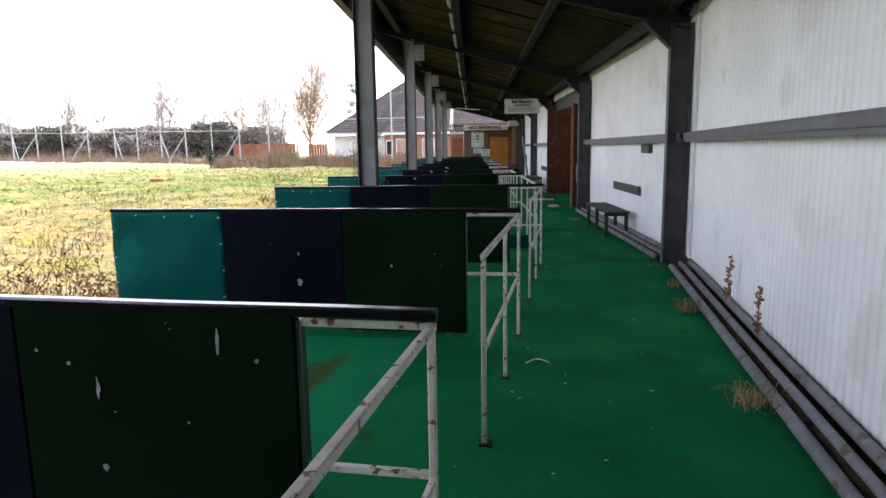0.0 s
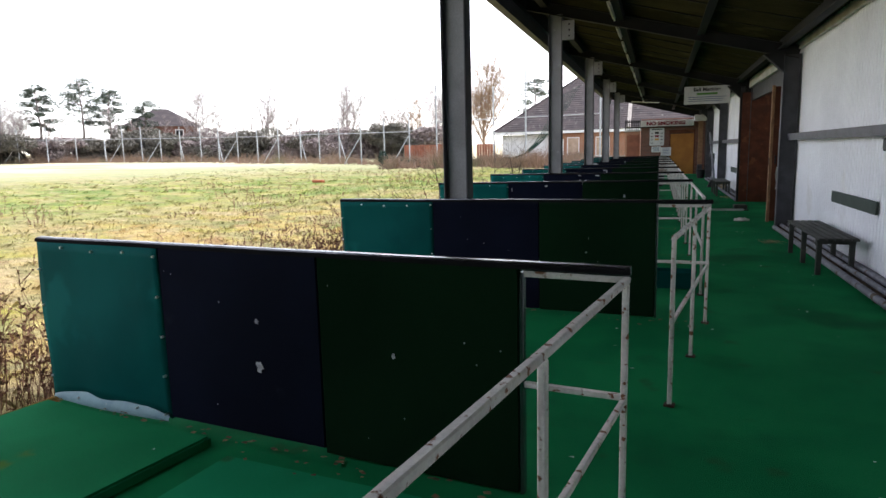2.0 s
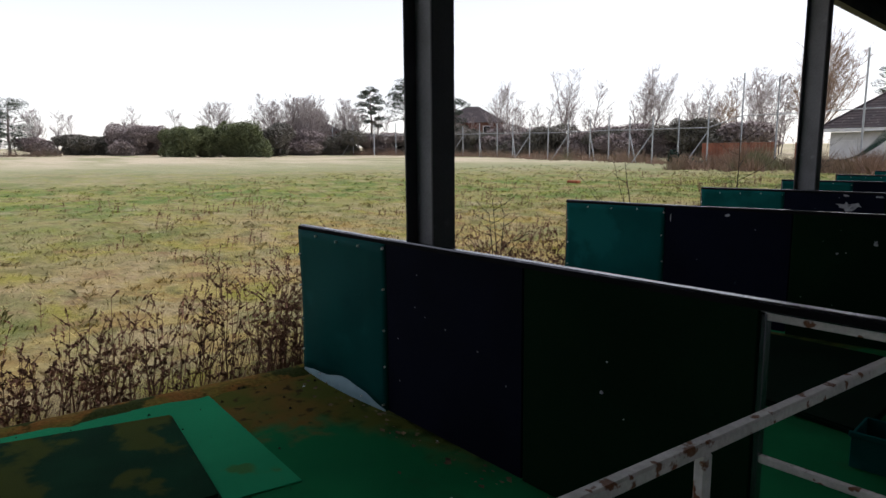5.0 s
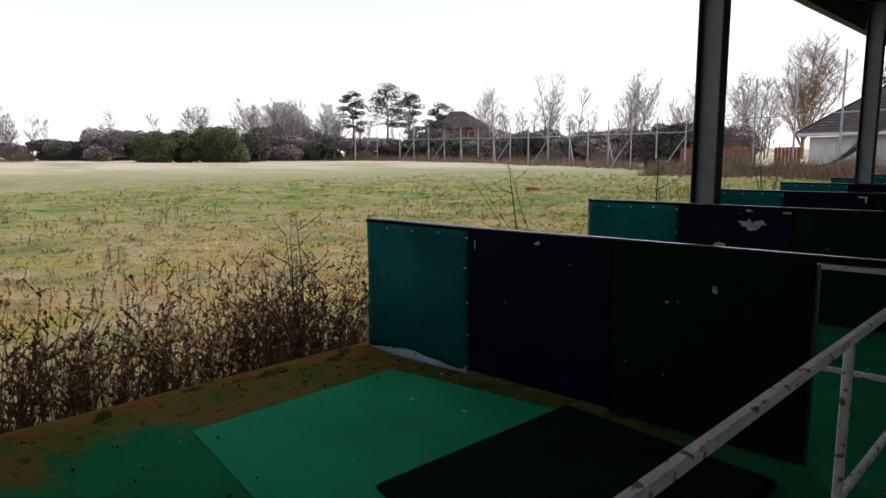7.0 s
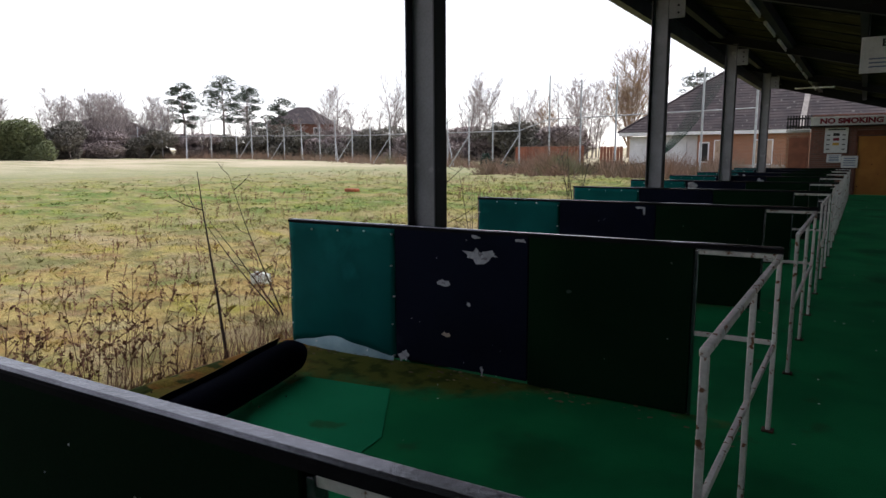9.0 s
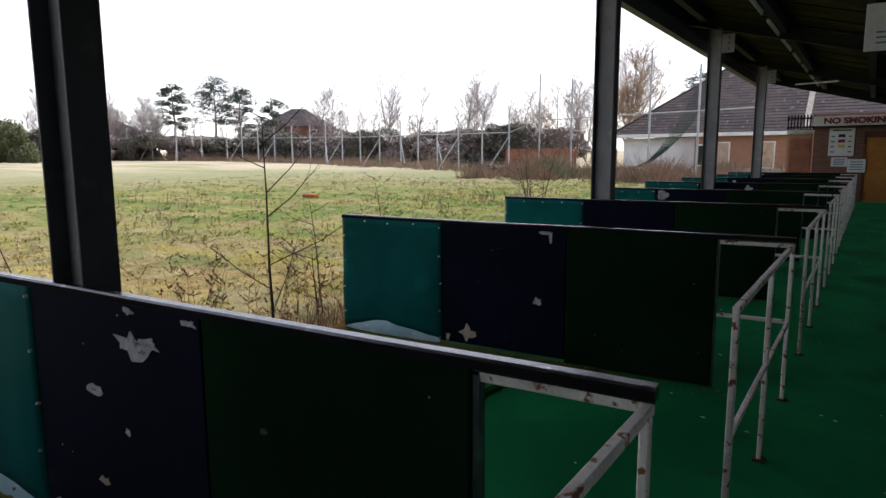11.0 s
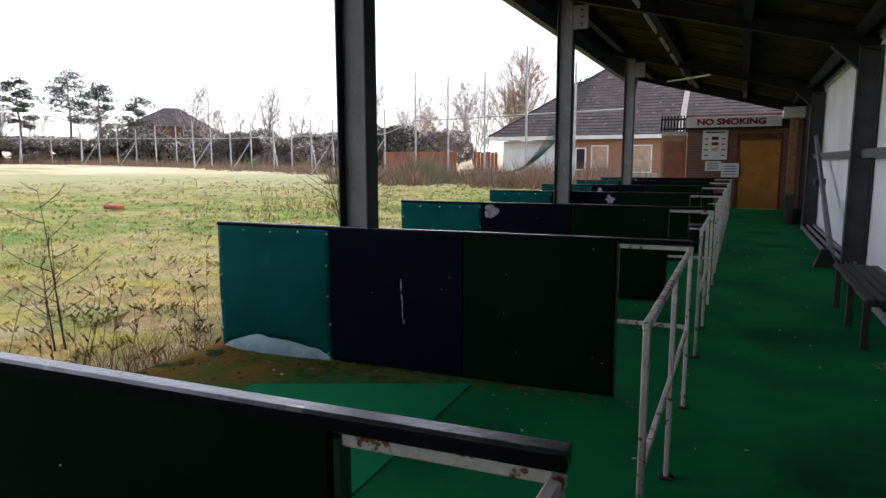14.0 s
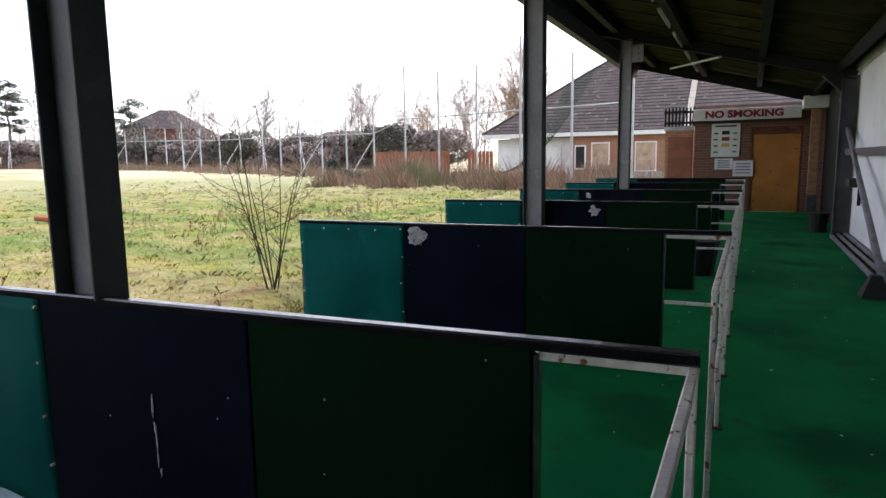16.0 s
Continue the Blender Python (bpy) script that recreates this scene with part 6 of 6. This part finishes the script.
def bramble_band():
    """Rank brown growth along the fence foot and by the bungalow."""
    rng = random.Random(12)
    vs, fs = [], []
    pts = polyline(0.5)
    spots = []
    for i in range(4600):
        x, y = pts[rng.randrange(len(pts))]
        spots.append((x + rng.gauss(0, 1.0), y + rng.gauss(0.3, 0.9), rng.uniform(0.3, 1.0)))
    for i in range(3000):
        x, y = rng.uniform(-19, -5), rng.uniform(43.0, 48.0)
        lump = 0.5 + noise.noise(Vector((x * 0.45, y * 0.45, 2)))
        if rng.random() < lump + 0.1:
            spots.append((x, y, rng.uniform(0.15, 0.4) + 0.8 * max(0, lump)))
    for i in range(900):
        q = rng.random()
        spots.append((-93 + 4 * q + rng.gauss(0, 1.0), 14 + 12 * q + rng.gauss(0, 0.8), rng.uniform(0.5, 1.3)))
    for x, y, h in spots:
        g = ground_z(x, y)
        h *= 0.45 + 1.3 * max(0.0, 0.45 + noise.noise(Vector((x * 0.55, y * 0.3, 6))))
        for j in range(4):
            a = rng.uniform(0, 6.28)
            q = (x + math.cos(a) * h * 0.6, y + math.sin(a) * h * 0.6, g + h * rng.uniform(0.5, 1.1))
            w = 0.02
            k = len(vs)
            vs += [(x - w, y, g - 0.05), (x + w, y, g - 0.05), q]
            fs.append((k, k + 1, k + 2))
    tagged(mesh_of("bramble", vs, fs, M["bramble"]), "tangled brown brambles along the fence", "bramble", kind="stuff")


bramble_band()
n = leafy("green_netting", [(-19.5, 47.2, 0.7, 1.3, 0.6, 0.45), (-17.8, 46.8, 0.6, 1.6, 0.7, 0.35), (-10.2, 45.6, 0.75, 1.0, 0.5, 0.3), (-16.2, 46.4, 0.5, 1.6, 0.6, 0.4), (-14.2, 46.2, 0.45, 1.5, 0.6, 0.35), (-20.6, 47.8, 0.9, 0.5, 0.4, 0.8)], M["greennet"], 8, 0.08, 700)
tagged(n, "collapsed heaps of dark green netting", "netting", kind="stuff")



def torn_net():
    """A strip of net that sags from a post top to the ground."""
    rng = random.Random(31)
    vs, fs = [], []
    top0, top1 = Vector((-5.2, 44.0, 5.4)), Vector((-6.6, 44.6, 4.8))
    bot0, bot1 = Vector((-9.2, 45.3, 1.0)), Vector((-11.0, 46.0, 0.8))

    def at(u, v):
        p = top0.lerp(top1, u).lerp(bot0.lerp(bot1, u), v)
        return p + Vector((0, 0, -1.3 * math.sin(math.pi * v) * (0.5 + 0.5 * u)))

    def strand(p, q, w=0.008):
        k = len(vs)
        vs.extend([tuple(p + Vector((0, 0, w))), tuple(p - Vector((0, 0, w))), tuple(q - Vector((0, 0, w))), tuple(q + Vector((0, 0, w)))])
        fs.append((k, k + 1, k + 2, k + 3))

    nu, nv = 16, 50
    for i in range(nu + 1):
        for j in range(nv):
            strand(at(i / nu, j / nv), at(i / nu, (j + 1) / nv))
            if i < nu:
                strand(at(i / nu, j / nv), at((i + 1) / nu, j / nv))
    tagged(mesh_of("torn_net", vs, fs, M["greennet"]), "torn green net sagging from the post by the bungalow", "net", kind="stuff")


torn_net()

# ---- field clutter ----
c = thing("white_scrap", pose(-6.64, 16.49, ground_z(-6.64, 16.49)), "white plastic scrap lying in the grass", "scrap")
bm = box(-0.15, 0.15, -0.07, 0.07, 0.04, 0.19, 0.03)
bmesh.ops.subdivide_edges(bm, edges=list(bm.edges), cuts=2, use_grid_fill=True)
rng = random.Random(31)
for v in bm.verts:
    v.co += Vector((rng.uniform(-0.02, 0.02), rng.uniform(-0.015, 0.015), rng.uniform(-0.02, 0.02)))
part("sheet", bm, M["litter"], c)
c = thing("orange_board", pose(-15.3, 28.3, ground_z(-15.3, 28.3)), "faded orange board lying in the field", "board")
part("board", box(-0.27, 0.27, -0.14, 0.14, 0.06, 0.18, 0.03), M["orange"], c)
c = thing("parked_van", pose(-68.5, 70.0, ground_z(-68.5, 70.0), 0, 0, 30), "white van parked beyond the fence", "van")
part("body", box(-2.2, 2.2, -0.9, 0.9, 0.35, 1.9, 0.25), M["sign"], c)
for x in (-1.4, 1.4):
    part("wheel", tube((x, -0.92, 0.33), (x, -0.7, 0.33), 0.33, n=14), M["black"], c)
part("window", box(-2.0, 1.4, -0.925, -0.905, 1.15, 1.6, 0.01), M["black"], c)


# ---- dead weeds by the platform ----
def weeds():
    rng = random.Random(21)
    B = Branches()
    leaf_v, leaf_f = [], []

    def plant(x, y, h, fuzz=13):
        g = ground_z(x, y)
        p = Vector((x, y, g - 0.02))
        d = Vector((rng.uniform(-0.26, 0.2), rng.uniform(-0.1, 0.34), 1)).normalized()
        n = 5
        for i in range(n):
            d = (d + Vector((rng.uniform(-1, 1), rng.uniform(-1, 1), 0)) * 0.07).normalized()
            q = p + d * (h / n)
            B.limb(p, q, 0.0045 * (1 - i / n * 0.6), 0.0045 * (1 - (i + 1) / n * 0.6), 3)
            for c in range(2 if i else 0):
                a = rng.uniform(0, 6.28)
                e = q + Vector((math.cos(a), math.sin(a), rng.uniform(0.3, 1.4))) * h * rng.uniform(0.05, 0.15)
                B.limb(q, e, 0.003, 0.0015, 3)
                bits = fuzz
                for s in range(bits):
                    c0 = q.lerp(e, rng.random())
                    r = rng.uniform(0.005, 0.013)
                    u = Vector((rng.uniform(-1, 1), rng.uniform(-1, 1), rng.uniform(-1, 1))) * r
                    w = Vector((rng.uniform(-1, 1), rng.uniform(-1, 1), rng.uniform(-1, 1))) * r
                    k = len(leaf_v)
                    leaf_v.extend([tuple(c0 - u), tuple(c0 + w), tuple(c0 + u), tuple(c0 - w)])
                    leaf_f.append((k, k + 1, k + 2, k + 3))
            p = q

    for i in range(880):
        y = rng.choice((rng.uniform(5.2, 12.5), rng.uniform(5.2, 12.5), rng.uniform(8, 11.2), rng.uniform(8, 11.2), rng.uniform(1, 28)))
        edge = -3.62 if y > 7.9 else -3.62 - (7.9 - y) * 0.15
        x = edge - abs(rng.gauss(0.08, 0.48))
        dens = 0.5 + noise.noise(Vector((x * 0.7, y * 0.7, 5)))
        plant(x, y, max(0.25, rng.gauss(0.52, 0.17) * (0.75 + 0.5 * dens)))
    for i in range(5200):
        x, y = -4.4 - abs(rng.gauss(0, 9)), rng.uniform(1, 40)
        if noise.noise(Vector((x * 0.22, y * 0.22, 9))) + 0.5 * noise.noise(Vector((x * 0.9, y * 0.9, 4))) > 0.21:
            plant(x, y, rng.choice((rng.uniform(0.08, 0.2), rng.uniform(0.08, 0.2), rng.uniform(0.2, 0.38))), 8)
    for x0, y0 in ((-4.2, 13.0), (-4.3, 13.4), (-4.9, 15.2), (-4.2, 16.0), (-4.5, 16.3), (-4.0, 17.0), (-4.3, 10.6), (-4.1, 10.2), (-5.0, 12.4)):
        for i in range(9):
            plant(x0 + rng.gauss(0, 0.14), y0 + rng.gauss(0, 0.16), rng.uniform(0.6, 1.0))
    for i in range(210):
        y = rng.uniform(2.6, 5.5)
        plant(-3.62 - (7.9 - y) * 0.15 - 0.35 - abs(rng.gauss(0.0, 0.9)), y, rng.uniform(0.3, 0.78))
    # dry straight stalks and litter under the taller weeds
    for i in range(7000):
        y = rng.choice((rng.uniform(5.2, 13), rng.uniform(12, 20), rng.uniform(2, 30)))
        edge = -3.60 if y > 7.9 else -3.60 - (7.9 - y) * 0.15
        x = edge - abs(rng.gauss(0.0, 0.5))
        g = ground_z(x, y)
        h = rng.uniform(0.12, 0.42)
        a2, ln2, w = rng.uniform(0, 6.28), h * rng.uniform(0.1, 0.7), 0.004
        k = len(leaf_v)
        leaf_v.extend([(x - w, y, g), (x + w, y, g), (x + math.cos(a2) * ln2, y + math.sin(a2) * ln2, g + h)])
        leaf_f.append((k, k + 1, k + 2))
    a = mesh_of("dead_weeds", B.v + leaf_v, B.f + [tuple(i + len(B.v) for i in f_) for f_ in leaf_f], M["weed"])
    tagged(a, "dense dead brown dock weeds along the bay edge", "weeds", kind="stuff")


weeds()


def sapling(x, y, h, seed, stems, label, full=1.0, lean=(0, 0)):
    rng = random.Random(seed)
    t = thing("sapling", pose(x, y, ground_z(x, y)), label, "sapling", "saplings at the bay edge")
    tr, br = Branches(), Branches()
    for s in range(stems):
        p = Vector((rng.uniform(-0.06, 0.06) * (stems > 1), rng.uniform(-0.06, 0.06) * (stems > 1), -0.05))
        d = (Vector((0, 0, 1)) + Vector((rng.uniform(-1, 1), rng.uniform(-1, 1), 0)) * (0.04 if stems == 1 else 0.24) + Vector((lean[0], lean[1], 0))).normalized()
        hh = h * (1 if s == 0 else rng.uniform(0.5, 0.95))
        n = 10
        r = 0.016 if stems == 1 else 0.010
        for i in range(n):
            d = (d + Vector((rng.uniform(-1, 1), rng.uniform(-1, 1), 0)) * 0.035).normalized()
            q = p + d * (hh / n)
            tr.limb(p, q, r * (1 - i / n * 0.8), r * (1 - (i + 1) / n * 0.8), 6)
            if i >= 1 and rng.random() < (0.95 if stems == 1 else 0.8) * full:
                a = 2.4 * i + rng.uniform(-0.5, 0.5)
                ln = hh * rng.uniform(0.30, 0.55) * (1 - i / n * 0.7)
                rise = rng.uniform(0.35, 0.85)
                e = q + Vector((math.cos(a) * ln, math.sin(a) * ln, ln * rise))
                m1 = q.lerp(e, 0.5) + Vector((0, 0, -0.05 * ln))
                r0 = 0.0065 if stems == 1 else 0.0045
                br.limb(q, m1, r0, r0 * 0.7, 4)
                br.limb(m1, e, r0 * 0.7, 0.0012, 4)
                for w in range(3):
                    f0 = m1.lerp(e, rng.uniform(0.0, 0.8))
                    a2 = a + rng.uniform(-0.8, 0.8)
                    l2 = ln * rng.uniform(0.10, 0.28)
                    br.limb(f0, f0 + Vector((math.cos(a2) * l2, math.sin(a2) * l2, l2 * 0.8)), 0.0022, 0.001, 3)
            p = q
    a = mesh_of("stem", tr.v, tr.f, M["sapling"])
    a.parent = t
    c = mesh_of("side_growth", br.v, br.f, M["sapling"])
    c.parent = t
    tagged(a, kind="stuff")
    tagged(c, kind="stuff")


sapling(-4.0, 16.75, 2.15, 3, 1, "bare dark sapling with thin spreading branches by the bays")
sapling(-5.3, 24.8, 2.5, 4, 8, "clump of thin bare saplings by the bays")
sapling(-4.30, 14.08, 1.75, 5, 1, "thin bare sapling stem by the bays", 0.05, (-0.2, -0.05))
sapling(-5.0, 15.4, 1.7, 11, 3, "arching bare sapling stems by the bays", 0.3, (-0.4, -0.25))
sapling(-4.6, 17.9, 1.3, 6, 3, "thin bare sapling by the bays")
sapling(-4.75, 4.75, 1.75, 7, 2, "thin bare saplings leaning at the field edge", 0.7, (-0.32, -0.1))
sapling(-5.2, 19.9, 1.5, 8, 3, "thin bare sapling by the bays")
sapling(-4.2, 10.9, 1.35, 9, 4, "thin bare saplings among dead weeds")


# ---- tussocks ----
def tussocks():
    """Low tufts of dry and green blades that roughen the field."""
    rng = np.random.default_rng(17)
    tufts, per = 4200, 14
    cx = -3.9 - 26 * rng.random(tufts) ** 1.25
    cy = rng.uniform(-2, 44, tufts)
    cx = np.where(cy < 7.9, cx - (7.9 - cy) * 0.15, cx)
    cz = np.array([ground_z(float(p), float(q)) for p, q in zip(cx, cy)]) - 0.03
    size = rng.uniform(0.5, 1.3, tufts)
    n = tufts * per
    s = np.repeat(size, per)
    x = np.repeat(cx, per) + rng.normal(0, 0.05, n) * s
    y = np.repeat(cy, per) + rng.normal(0, 0.05, n) * s
    z = np.repeat(cz, per)
    a = rng.uniform(0, 2 * np.pi, n)
    h = rng.uniform(0.03, 0.10, n) * s
    lean = rng.uniform(0.4, 1.5, n) * h
    w = 0.0035 * s
    dx, dy = np.cos(a), np.sin(a)
    v = np.empty((n, 4, 3))
    v[:, 0] = np.stack([x - dy * w, y + dx * w, z], 1)
    v[:, 1] = np.stack([x + dy * w, y - dx * w, z], 1)
    v[:, 2] = np.stack([x + dx * lean * 0.5 + dy * w, y + dy * lean * 0.5 - dx * w, z + h * 0.85], 1)
    v[:, 3] = np.stack([x + dx * lean, y + dy * lean, z + h], 1)
    me = bpy.data.meshes.new("tussock_grass")
    me.from_pydata(v.reshape(-1, 3), [], np.arange(n * 4).reshape(-1, 4).tolist())
    me.materials.append(M["grass"])
    tagged(new("tussock_grass", me), "low tussocks of dry winter grass over the field", "grass", kind="stuff")


tussocks()


# ---- grass ----
def grass():
    rng = np.random.default_rng(5)
    n = 60000
    # nearer is denser
    u = rng.random(n)
    x = -3.6 - 11 * u ** 1.4
    y = rng.uniform(-2, 46, n)
    x = np.where(y < 7.9, x - (7.9 - y) * 0.15, x)
    h = rng.uniform(0.03, 0.10, n)
    a = rng.uniform(0, 2 * np.pi, n)
    lean = rng.uniform(0.5, 1.8, n) * h
    w = 0.006 + 0.006 * u
    z = np.array([ground_z(float(p), float(q)) for p, q in zip(x, y)]) - 0.02
    dx, dy = np.cos(a), np.sin(a)
    v = np.empty((n, 3, 3))
    v[:, 0] = np.stack([x - dy * w, y + dx * w, z], 1)
    v[:, 1] = np.stack([x + dy * w, y - dx * w, z], 1)
    v[:, 2] = np.stack([x + dx * lean, y + dy * lean, z + h], 1)
    me = bpy.data.meshes.new("grass")
    me.from_pydata(v.reshape(-1, 3), [], np.arange(n * 3).reshape(-1, 3).tolist())
    me.materials.append(M["grass"])
    tagged(new("grass", me), "short rough grass, green and straw", "grass", kind="stuff")


grass()
